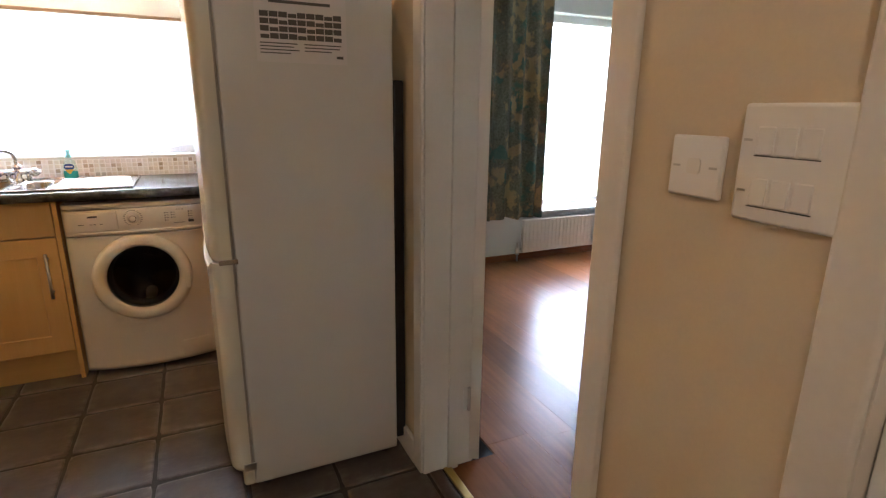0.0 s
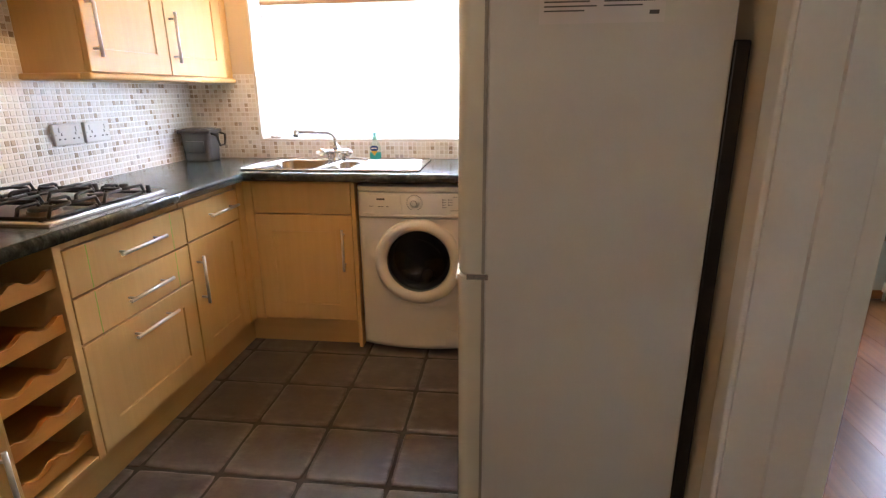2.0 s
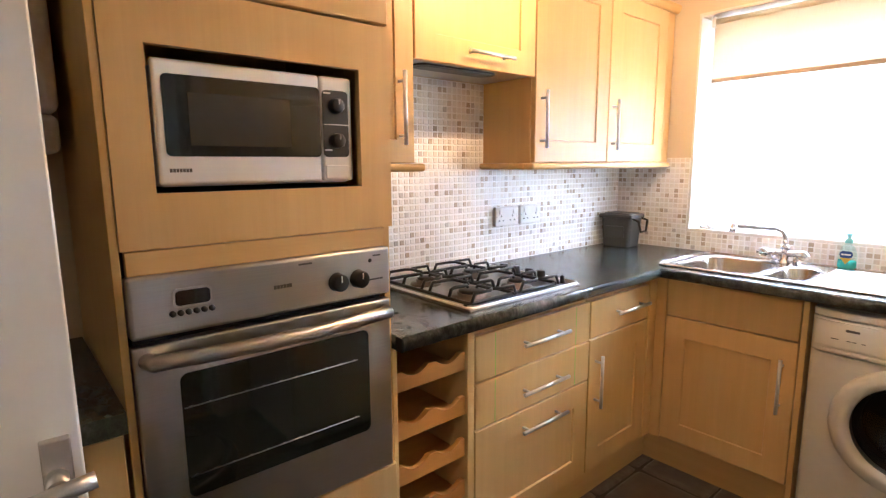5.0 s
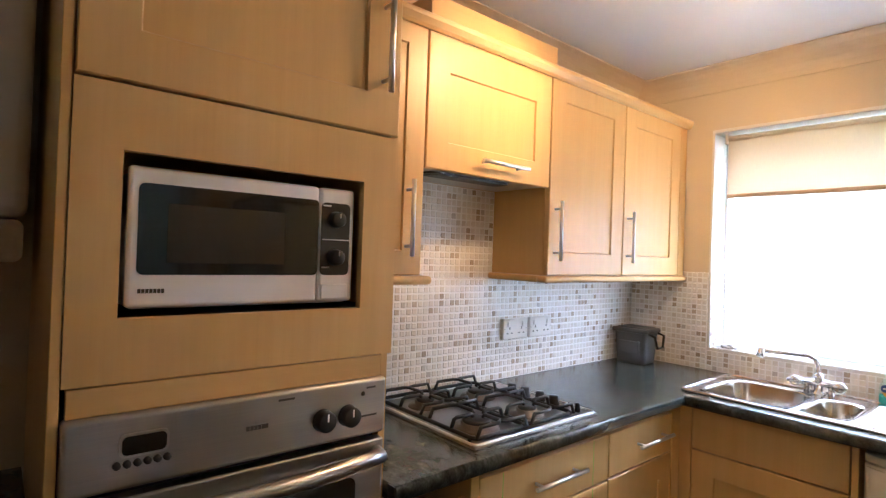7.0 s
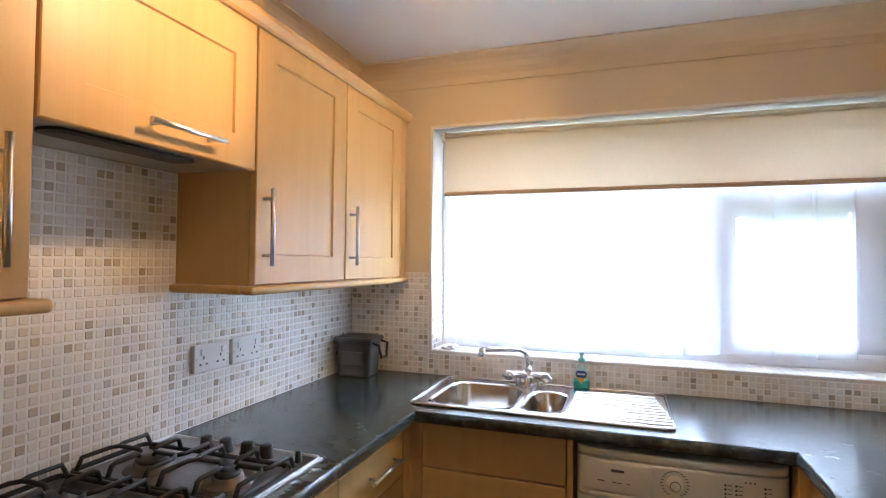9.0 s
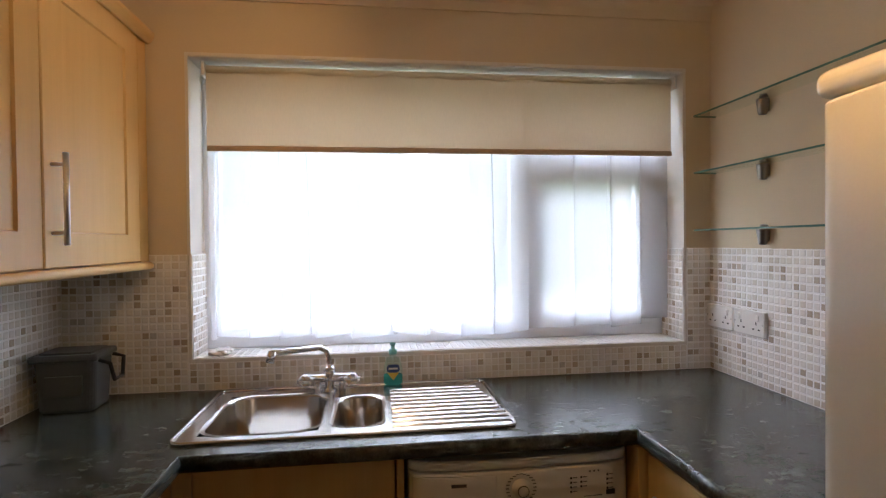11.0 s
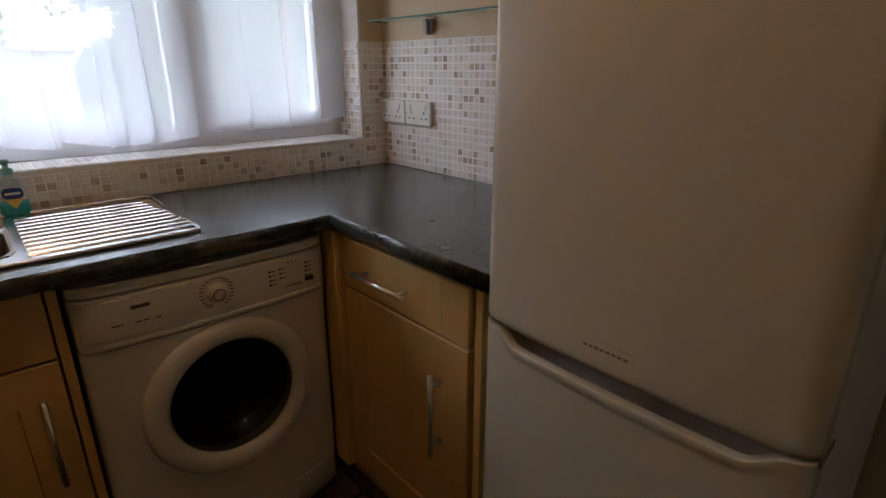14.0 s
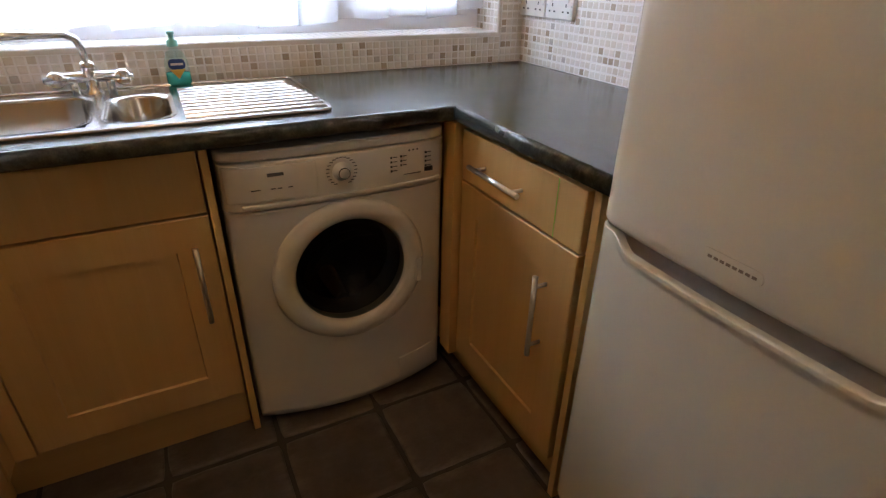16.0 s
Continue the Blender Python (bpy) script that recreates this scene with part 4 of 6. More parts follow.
for i in range(41):
    y = 1.872 + 0.526 * i / 40
    w = scoop_depth(y) / 0.024
    s = (y - 1.862) / 0.548
    lip = 0.128 + 0.012 * (2 * s - 1) ** 2 - 0.007 * w
    z = 0.8225 - scoop_depth(y)
    ring = [bm.verts.new(p) for p in ((lip, y, z), (lip + 0.005, y, z - 0.012 * w), (lip + 0.018, y, z - 0.020 * w), (0.176, y, z - 0.014 * w), (0.180, y, 0.831), (0.186, y, 0.831), (0.186, y, z - 0.03))]
    if prev:
        for q in range(6):
            bm.faces.new((prev[q], prev[q + 1], ring[q + 1], ring[q])).smooth = q < 4
    prev = ring
# scoop and recess are painted grey for the shade behind the lip
part("grip_scoop", bm, recess_shade, lo, "scoop behind the grip lip, its shade painted grey")
part("grip_recess", B(0.1805, 0.187, 1.870, 2.400, 0.780, 0.8275), recess_shade, o, "grip recess with its shade painted grey")
for z0, z1 in ((0.092, 0.818), (0.832, 1.606)):
    part("door_seal", B(0.1885, 0.1955, 1.868, 2.396, z0, z1), seal_grey, o, "grey rubber door seal")
part("top_cap", B(0.121, 0.716, 1.862, 2.409, 1.611, 1.654, 0.019, 6), fridge_white, o, "rounded white top")
part("kick_plate", B(0.16, 0.203, 1.866, 2.398, 0.02, 0.085, 0.012, 3), fridge_white, o)
part("hinge_cover", B(0.165, 0.205, 1.8595, 1.8625, 0.083, 0.112, 0.001), nickel, o)
part("hinge_cover", B(0.150, 0.205, 1.8595, 1.8625, 0.818, 0.834, 0.001), chrome, o)
bm = B(0.717, 0.754, 1.868, 2.39, 0.06, 1.375, 0.006)
part("condenser", bm, black_iron, o, "black condenser grid on the back")
bm = prism(bmesh.new(), rounded(2.093, 2.189, 0.861, 0.883, 0.011), Matrix(((0, 0, -1, 0.1190), (1, 0, 0, 0), (0, 1, 0, 0), (0, 0, 0, 1))), 0.003)
bd = part("badge", bm, fridge_white, up, "oval raised badge")
for k in range(8):
    part("lettering", B(0.1150, 0.1160, 2.102 + k * 0.0098, 2.1085 + k * 0.0098, 0.8700, 0.8740), badge_ink, bd)
for fy in (1.90, 2.36):
    for fx in (0.24, 0.68):
        part("foot", rod(bmesh.new(), (fx, fy, 0.0), (fx, fy, 0.026), 0.018), black_plastic, o)

# notice on its side
o = thing("notice", (0.435, 1.858, 1.41), "printed white notice with a dark table, taped to the fridge", "notice")
sheet = part("sheet", B(0.305, 0.567, 1.8596, 1.8604, 1.412, 1.598), paper, o)
for r in range(4):
    for c in range(9):
        x0 = 0.318 + c * 0.0262
        part("table_cell", B(x0, x0 + 0.024, 1.8586, 1.8594, 1.476 + r * 0.0195, 1.487 + r * 0.0195 + (0.004 if (r * 5 + c * 3) % 4 else 0)), ink, sheet)
for r, (a, b) in enumerate(((0.315, 0.42), (0.315, 0.41), (0.315, 0.425), (0.315, 0.40), (0.44, 0.55), (0.44, 0.545), (0.44, 0.52))):
    z = 1.463 - 0.009 * (r if r < 4 else r - 4)
    part("text_line", B(a, b, 1.8588, 1.8595, z, z + 0.003), ink, sheet)
part("heading", B(0.345, 0.52, 1.8588, 1.8595, 1.572, 1.580), ink, sheet)
part("logo_mark", B(0.535, 0.555, 1.8588, 1.8595, 1.428, 1.436), ink, sheet)

# washing machine
o = thing("washing_machine", (-0.163, 3.3, 0), "white front-loading washing machine under the worktop", "washing machine")
WY, X0, X1 = 3.042, -0.457, 0.130
WC, WH, SWELL = (X0 + X1) / 2, (X1 - X0) / 2, 0.052


def swell(x, z):
    """How far the front stands out: bowed near the floor, flatter and fuller up at the fascia, round at both sides."""
    u = min(1.0, abs(x - WC) / WH)
    low = SWELL * (1 - u * u)
    high = 0.034 * math.sqrt(max(0.0, 1 - u ** 12)) + 0.018 * (1 - u * u)
    w = min(1.0, max(0.0, (z - 0.03) / 0.67))
    return low + (high - low) * w


def bowed(bm):
    """Cuts a front piece into upright strips and bows it outwards like the cabinet front."""
    for q in range(1, 24):
        bmesh.ops.bisect_plane(bm, geom=bm.verts[:] + bm.edges[:] + bm.faces[:], plane_co=(WC - WH * math.cos(math.pi * q / 24), 0, 0), plane_no=(1, 0, 0))
    for v in bm.verts:
        if v.co.y < WY + 0.006:
            v.co.y -= swell(v.co.x, v.co.z)
    for f in bm.faces:
        f.smooth = abs(f.normal.z) < 0.5
    return bm


bm = bmesh.new()
box(bm, X0, X0 + 0.012, WY + 0.012, YN - 0.03, 0.022, 0.838)
box(bm, X1 - 0.012, X1, WY + 0.012, YN - 0.03, 0.022, 0.838)
box(bm, X0 + 0.012, X1 - 0.012, YN - 0.042, YN - 0.03, 0.022, 0.838)
box(bm, X0 + 0.012, X1 - 0.012, WY + 0.012, YN - 0.042, 0.022, 0.034)
part("cabinet", bm, enamel, o)
part("top_lid", B(X0 - 0.001, X1 + 0.001, WY + 0.016, YN - 0.03, 0.828, 0.853, 0.006, 3), enamel, o)
bm = bowed(B(X0, X1, WY - 0.002, WY + 0.014, 0.826, 0.851, 0.006, 3))
part("lid_front", bm, enamel, o)
bm = bmesh.new()
rx0, rx1, rz0, rz1, hx, hz_, hr = X0 + 0.001, X1 - 0.001, 0.026, 0.700, -0.162, 0.486, 0.170
angles = sorted([2 * math.pi * k / 64 for k in range(64)] + [math.atan2(z - hz_, x - hx) % (2 * math.pi) for x in (rx0, rx1) for z in (rz0, rz1)])
rings = []
for y, share in ((WY, 1.0), (WY, 0.93), (WY, 0.75), (WY, 0.5), (WY, 0.25), (WY, 0.0), (WY + 0.014, 0.0), (WY + 0.014, 1.0)):
    ring = []
    for a in angles:
        c, s_ = math.cos(a), math.sin(a)
        d = min((((rx1 if c > 0 else rx0) - hx) / c) if abs(c) > 1e-9 else 9, (((rz1 if s_ > 0 else rz0) - hz_) / s_) if abs(s_) > 1e-9 else 9)
        d = hr + (d - hr) * share
        px, pz = hx + d * c, hz_ + d * s_
        ring.append(bm.verts.new((px, y - (swell(px, pz) if y == WY else 0.0), pz)))
    rings.append(ring)
for q, (a, b) in enumerate(zip(rings, rings[1:] + rings[:1])):
    for k in range(len(angles)):
        bm.faces.new((a[k], a[(k + 1) % len(angles)], b[(k + 1) % len(angles)], b[k])).smooth = q < 5
part("front_panel", bm, enamel, o, "bowed white front panel")
fp = part("fascia", bowed(B(X0 + 0.001, X1 - 0.001, WY - 0.006, WY + 0.014, 0.704, 0.823, 0.005, 3)), enamel, o, "white control fascia")
part("fascia_swell", bowed(B(X0 + 0.040, X1 - 0.02, WY - 0.011, WY - 0.003, 0.709, 0.721, 0.004, 3)), enamel, fp)
dr = part("detergent_drawer", bowed(B(X0 + 0.008, -0.236, WY - 0.011, WY - 0.004, 0.726, 0.816, 0.004, 3)), enamel, fp)


def print_mark(name, x0, x1, z0, z1, proud, mat, parent):
    """A small flat mark that lies on the bowed fascia."""
    y = WY - proud - swell((x0 + x1) / 2, z0)
    return part(name, B(x0, x1, y - 0.0012, y + 0.004, z0, z1), mat, parent)


print_mark("logo_mark", -0.352, -0.312, 0.789, 0.797, 0.011, ink, dr)
for x in (-0.392, -0.347, -0.332, -0.307):
    print_mark("printed_mark", x, x + 0.022 * (1 if x < -0.36 else 0.5), 0.757, 0.7595, 0.011, ink, dr)
KX, KZ = -0.173, 0.778
k = part("programme_knob", lathe(bmesh.new(), [(0, 0.022), (0.012, 0.022), (0.015, 0.019), (0.016, 0.009), (0.022, 0.006), (0.0245, 0)], facing(KX, WY - 0.006 - swell(KX, KZ), KZ) @ Matrix.Rotation(radians(90), 4, "X"), 32), plastic_white, fp, "round white programme knob")
part("knob_ring", lathe(bmesh.new(), [(0.0130, 0.0225), (0.0145, 0.0225), (0.0145, 0.018), (0.0130, 0.018)], facing(KX, WY - 0.006 - swell(KX, KZ), KZ) @ Matrix.Rotation(radians(90), 4, "X"), 28), ink, k)
for a in range(-60, 241, 15):
    x, z = KX + 0.036 * math.cos(radians(a)), KZ + 0.036 * math.sin(radians(a))
    print_mark("printed_mark", x - 0.0042, x + 0.0042, z - 0.001, z + 0.001, 0.006, ink, fp)
for i, x in enumerate((-0.040, -0.012, 0.062)):
    for j in range(4 if i != 1 else 3):
        z = 0.793 - 0.012 * j
        print_mark("indicator", x - 0.0026, x + 0.0026, z - 0.0026, z + 0.0026, 0.006, black_plastic, fp)
        print_mark("printed_mark", x + 0.005, x + 0.016, z - 0.001, z + 0.001, 0.006, ink, fp)
for x in (0.012, 0.024, 0.036):
    print_mark("indicator", x - 0.002, x + 0.002, 0.804, 0.808, 0.006, black_plastic, fp)
print_mark("start_button", 0.058, 0.082, 0.741, 0.753, 0.008, black_plastic, fp)
print_mark("printed_mark", -0.02, 0.045, 0.741, 0.743, 0.006, ink, fp)
cx, cz = hx, hz_
mx = facing(cx, WY - SWELL, cz) @ Matrix.Rotation(radians(90), 4, "X")
dd = part("door_ring", lathe(bmesh.new(), [(0.2135, -0.034), (0.2135, 0.000), (0.209, 0.009), (0.198, 0.016), (0.182, 0.018), (0.166, 0.014), (0.157, 0.004), (0.153, -0.010), (0.153, -0.03)], mx, 72), enamel, o, "white round door ring")
part("porthole", lathe(bmesh.new(), [(0.153, 0.000), (0.140, 0.003), (0.115, -0.010), (0.085, -0.040), (0.0, -0.050)], mx, 48), porthole, dd, "dark domed glass porthole")
part("rubber_seal", lathe(bmesh.new(), [(0.166, -0.010), (0.164, -0.03), (0.150, -0.07), (0.136, -0.085)], mx, 48), grey_plastic, o)
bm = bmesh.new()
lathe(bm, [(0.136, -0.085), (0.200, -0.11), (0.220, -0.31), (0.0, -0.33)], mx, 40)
drum = part("drum", bm, drum_shade, o, "perforated metal drum, the darkness inside painted on")
for a in (30, 150, 270):
    x, z = cx + 0.165 * math.cos(radians(a)), cz + 0.165 * math.sin(radians(a))
    part("drum_paddle", rod(bmesh.new(), (x, WY + 0.08, z), (x, WY + 0.25, z), 0.02, 0.03, 10), nickel, drum)
part("door_grip", B(cx + 0.180, cx + 0.203, WY - SWELL - 0.019, WY - SWELL - 0.006, cz - 0.075, cz + 0.005, 0.005), enamel, dd)
flap = B(-0.030, 0.100, WY - 0.0035, WY + 0.004, 0.045, 0.128, 0.002)
part("filter_flap", bowed(flap), enamel, o)
for fx in (X0 + 0.05, X1 - 0.05):
    for fy in (WY + 0.06, YN - 0.1):
        part("foot", rod(bmesh.new(), (fx, fy, 0.0), (fx, fy, 0.024), 0.02), black_plastic, o)

# gas hob
o = thing("gas_hob", (-1.29, 2.21, TOP), "four-burner stainless gas hob with black pan supports", "hob")
HX0, HX1, HY0, HY1 = -1.535, -1.042, 1.922, 2.474
bm = B(HX0, HX1, HY0, HY1, TOP - 0.002, TOP + 0.008, 0.004, 3)
part("base_plate", bm, hob_steel, o, "scuffed steel hob plate")
edge = [(x, y, TOP + 0.009) for x, y in rounded(HX0 + 0.006, HX1 - 0.006, HY0 + 0.006, HY1 - 0.006, 0.016)]
part("raised_rim", tube(bmesh.new(), edge + [edge[0]], 0.0045, 8), handle_steel, o, "bright raised steel rim")
for x, y, r in ((-1.155, 2.035, 0.046), (-1.160, 2.262, 0.034), (-1.405, 2.045, 0.034), (-1.390, 2.268, 0.040)):
    b = part("burner", lathe(bmesh.new(), [(r + 0.022, 0.0), (r + 0.018, 0.006), (r, 0.008), (r, 0.018), (0, 0.018)], facing(x, y, TOP + 0.008), 28), burner_metal, o, "round gas burner")
    part("burner_cap", lathe(bmesh.new(), [(r - 0.006, 0.0), (r - 0.004, 0.006), (r - 0.012, 0.010), (0, 0.010)], facing(x, y, TOP + 0.0262), 28), black_iron, b)
zl, zt = TOP + 0.020, TOP + 0.050
for y0, y1 in ((1.940, 2.146), (2.160, 2.368)):
    x0, x1, yc = -1.520, -1.062, (y0 + y1) / 2
    corners = [(x, y, zl) for x, y in rounded(x0, x1, y0, y1, 0.02, 3)]
    g = part("pan_support", tube(bmesh.new(), corners + [corners[0]], 0.0060, 8), black_iron, o, "black iron pan support")
    for x in (-1.400, -1.158):
        for sy, ye in ((-1, y0), (1, y1)):
            part("prong", tube(bmesh.new(), [(x, ye, zl), (x, ye - sy * 0.010, zt - 0.004), (x, ye - sy * 0.020, zt), (x, yc + sy * 0.026, zt), (x, yc + sy * 0.020, zt - 0.008)], 0.0055, 8), black_iron, g)
        for sx in (-1, 1):
            far = x + sx * 0.100
            part("prong", tube(bmesh.new(), [(far, y0 + 0.002, zl), (far, y0 + 0.016, zt), (far, yc - 0.02, zt), (far - sx * 0.012, yc, zt), (x + sx * 0.026, yc, zt), (x + sx * 0.020, yc, zt - 0.008)], 0.0055, 8), black_iron, g)
            part("prong", tube(bmesh.new(), [(far - sx * 0.010, yc, zt), (far, yc + 0.02, zt), (far, y1 - 0.016, zt), (far, y1 - 0.002, zl)], 0.0055, 8), black_iron, g)
    for fx in (x0 + 0.02, x1 - 0.02):
        for fy in (y0, y1):
            part("foot", rod(bmesh.new(), (fx, fy, TOP + 0.006), (fx, fy, zl), 0.006, n=8), black_iron, g)
for k, x in enumerate((-1.368, -1.305, -1.238, -1.179, -1.083)):
    big = k < 4
    r = 0.017 if big else 0.008
    kn = part("knob", lathe(bmesh.new(), [(r * 1.15, 0.0), (r * 1.1, 0.006), (r, 0.010), (r * 0.92, 0.030 if big else 0.026), (r * 0.8, 0.032 if big else 0.028), (0, 0.032 if big else 0.028)], facing(x, 2.422, TOP + 0.008), 20), black_plastic, o, "black control knob" if big else "black ignition button")

# ---- sink ----
SX0, SX1, SY0, SY1 = -1.050, -0.160, 3.040, 3.518
o = thing("sink", (-0.6, 3.28, TOP), "stainless steel one and a half bowl sink with drainer", "sink")
bm = slab([(SX0 + 0.01, SX1 - 0.01, SY0 + 0.008, SY1 - 0.008)], [BOWL1, BOWL2], TOP + 0.0008, TOP + 0.004)
part("deck", bm, steel_x, o, "brushed steel deck")
rim = [(x, y, TOP + 0.004) for x, y in rounded(SX0 + 0.006, SX1 - 0.006, SY0 + 0.006, SY1 - 0.006, 0.03)]
part("rim", tube(bmesh.new(), rim + [rim[0]], 0.0055, 8), steel_x, o)


def bowl(rect, depth, r):
    """An open bowl with round corners, its lip meeting the deck."""
    x0, x1, y0, y1 = rect
    bm = bmesh.new()
    levels = [(-0.008, 0.005, r * 0.9), (0.0, 0.004, r), (0.004, -0.004, r), (0.008, -depth * 0.8, r), (0.016, -depth * 0.95, r), (0.040, -depth, r)]
    rings = []
    for inset, z, rr in levels:
        rings.append([bm.verts.new((x, y, TOP + z)) for x, y in rounded(x0 + inset, x1 - inset, y0 + inset, y1 - inset, rr, 6)])
    for a, b in zip(rings, rings[1:]):
        for k in range(len(a)):
            bm.faces.new((a[k], a[(k + 1) % len(a)], b[(k + 1) % len(b)], b[k])).smooth = True
    bm.faces.new(rings[-1])
    return bm


for rect, dep, r in ((BOWL1, 0.155, 0.075), (BOWL2, 0.115, 0.060)):
    b = part("bowl", bowl(rect, dep, r), steel_x, o)
    part("waste", lathe(bmesh.new(), [(0.035, 0.0), (0.033, 0.003), (0.02, 0.002), (0.0, 0.001)], facing((rect[0] + rect[1]) / 2, (rect[2] + rect[3]) / 2, TOP - dep + 0.001), 24), chrome, b)
for k in range(10):
    y = 3.100 + k * 0.037
    end = -0.205 + 0.045 * (1 - k / 9)
    bm = bmesh.new()
    prism(bm, [(y - 0.0125, 0.0), (y - 0.0085, 0.0044), (y - 0.003, 0.0062), (y + 0.003, 0.0062), (y + 0.0085, 0.0044), (y + 0.0125, 0.0)], Matrix(((0, 0, 1, -0.492), (1, 0, 0, 0), (0, 1, 0, TOP + 0.0030), (0, 0, 0, 1))), end + 0.492)
    part("drainer_ridge", bm, steel_x, o)

o = thing("mixer_tap", (-0.69, 3.475, TOP), "chrome kitchen mixer tap with swan spout", "tap")
part("bridge", tube(bmesh.new(), [(-0.765, 3.475, TOP + 0.045), (-0.615, 3.475, TOP + 0.045)], 0.014, 14), chrome, o)
part("pillar", lathe(bmesh.new(), [(0.026, 0.004), (0.024, 0.010), (0.016, 0.018), (0.016, 0.060), (0.020, 0.066), (0.018, 0.078), (0.012, 0.084), (0, 0.084)], facing(-0.69, 3.475, TOP), 24), chrome, o)
part("spout", tube(bmesh.new(), [(-0.69, 3.475, TOP + 0.07), (-0.692, 3.470, TOP + 0.115), (-0.700, 3.455, TOP + 0.142), (-0.720, 3.435, TOP + 0.155), (-0.78, 3.375, TOP + 0.160), (-0.845, 3.310, TOP + 0.166)], 0.0095, 14), chrome, o)
part("nozzle", rod(bmesh.new(), (-0.842, 3.312, TOP + 0.172), (-0.850, 3.305, TOP + 0.138), 0.0125, 0.0125, 16), chrome, o)
for x, s in ((-0.765, -1), (-0.615, 1)):
    t = part("tap_head", lathe(bmesh.new(), [(0.016, -0.012), (0.017, 0.0), (0.013, 0.012), (0.019, 0.018), (0.021, 0.030), (0.016, 0.037), (0, 0.038)], facing(x, 3.475, TOP + 0.045) @ Matrix.Rotation(radians(90), 4, "X"), 18), chrome, o)
    part("tap_wing", rod(bmesh.new(), (x - 0.026, 3.445, TOP + 0.045), (x + 0.026, 3.445, TOP + 0.045), 0.008, n=12), chrome, t)
    part("tail", rod(bmesh.new(), (x * 0.55 - 0.69 * 0.45, 3.478, TOP + 0.003), (x * 0.55 - 0.69 * 0.45, 3.478, TOP + 0.045), 0.011, n=12), chrome, o)

# washing-up liquid
o = thing("soap_bottle", (-0.478, 3.516, TOP), "clear green pump bottle of washing-up liquid behind the sink", "bottle")
bm = lathe(bmesh.new(), [(0, 0), (0.030, 0.0), (0.034, 0.006), (0.036, 0.03), (0.033, 0.07), (0.024, 0.098), (0.012, 0.108), (0.012, 0.114)], Matrix(), 28)
bm.transform(facing(-0.478, 3.516, TOP + 0.001) @ Matrix.Diagonal((0.95, 0.66, 0.92, 1)))
b = part("bottle", bm, bottle_mat, o)
bm = lathe(bmesh.new(), [(0, 0.002), (0.030, 0.003), (0.0335, 0.010), (0.0335, 0.030), (0.0325, 0.040), (0, 0.041)], Matrix(), 28)
bm.transform(facing(-0.478, 3.516, TOP + 0.001) @ Matrix.Diagonal((0.95, 0.66, 0.92, 1)))
part("liquid", bm, plain("teal_liquid", (0.08, 0.46, 0.45), 0.2, grain=0.0), b, "teal washing-up liquid")
part("cap", lathe(bmesh.new(), [(0.014, 0), (0.014, 0.014), (0.007, 0.018), (0.007, 0.030), (0.010, 0.032), (0.010, 0.038), (0, 0.040)], facing(-0.478, 3.516, TOP + 0.108), 16), plain("green_cap", (0.22, 0.52, 0.46), 0.4, grain=0.0), o)
f90 = Matrix(((1, 0, 0, -0.478), (0, 0, -1, 3.4905), (0, 1, 0, TOP + 0.055), (0, 0, 0, 1)))
lb = part("label_badge", prism(bmesh.new(), rounded(-0.022, 0.022, -0.006, 0.022, 0.012), f90, 0.001), ink_blue, b)
part("label_shield", prism(bmesh.new(), [(-0.020, -0.006), (0.0, -0.032), (0.020, -0.006)], f90, 0.001), ink_yellow, b)
part("label_line", B(-0.494, -0.462, 3.4885, 3.4893, TOP + 0.060, TOP + 0.066), plastic_white, lb)

# food-waste caddy
o = thing("food_caddy", (-1.46, 3.44, TOP), "dark grey plastic food waste caddy with lid", "caddy")
cm = facing(-1.452, 3.430, TOP, Matrix.Rotation(radians(4), 4, "Z"))
bm = bmesh.new()
rings = [[bm.verts.new((x, y, z)) for x, y in rounded(-0.083 + i, 0.083 - i, -0.070 + i, 0.070 - i, 0.02, 4)] for i, z in ((0.012, 0.0), (0.008, 0.006), (0.0, 0.150))]
for a, b in zip(rings, rings[1:]):
    for k in range(len(a)):
        bm.faces.new((a[k], a[(k + 1) % len(a)], b[(k + 1) % len(b)], b[k]))
bm.faces.new(rings[0][::-1])
bm.faces.new(rings[-1])
part("bucket", bm, grey_plastic, o, "", cm)
bm = B(-0.092, 0.092, -0.078, 0.078, 0.150, 0.172, 0.008, 3)
box(bm, -0.07, 0.07, -0.058, 0.058, 0.171, 0.177, 0.003)
part("lid", bm, grey_plastic, o, "", cm)
bm = tube(bmesh.new(), [(0.088, -0.05, 0.150), (0.118, -0.052, 0.140), (0.122, -0.03, 0.085), (0.122, 0.03, 0.085), (0.118, 0.052, 0.140), (0.088, 0.05, 0.150)], 0.006, 8)
part("carry_handle", bm, black_plastic, o, "", cm)
part("rib", B(-0.05, 0.05, -0.0755, -0.066, 0.05, 0.11, 0.002), grey_plastic, o, "", cm)

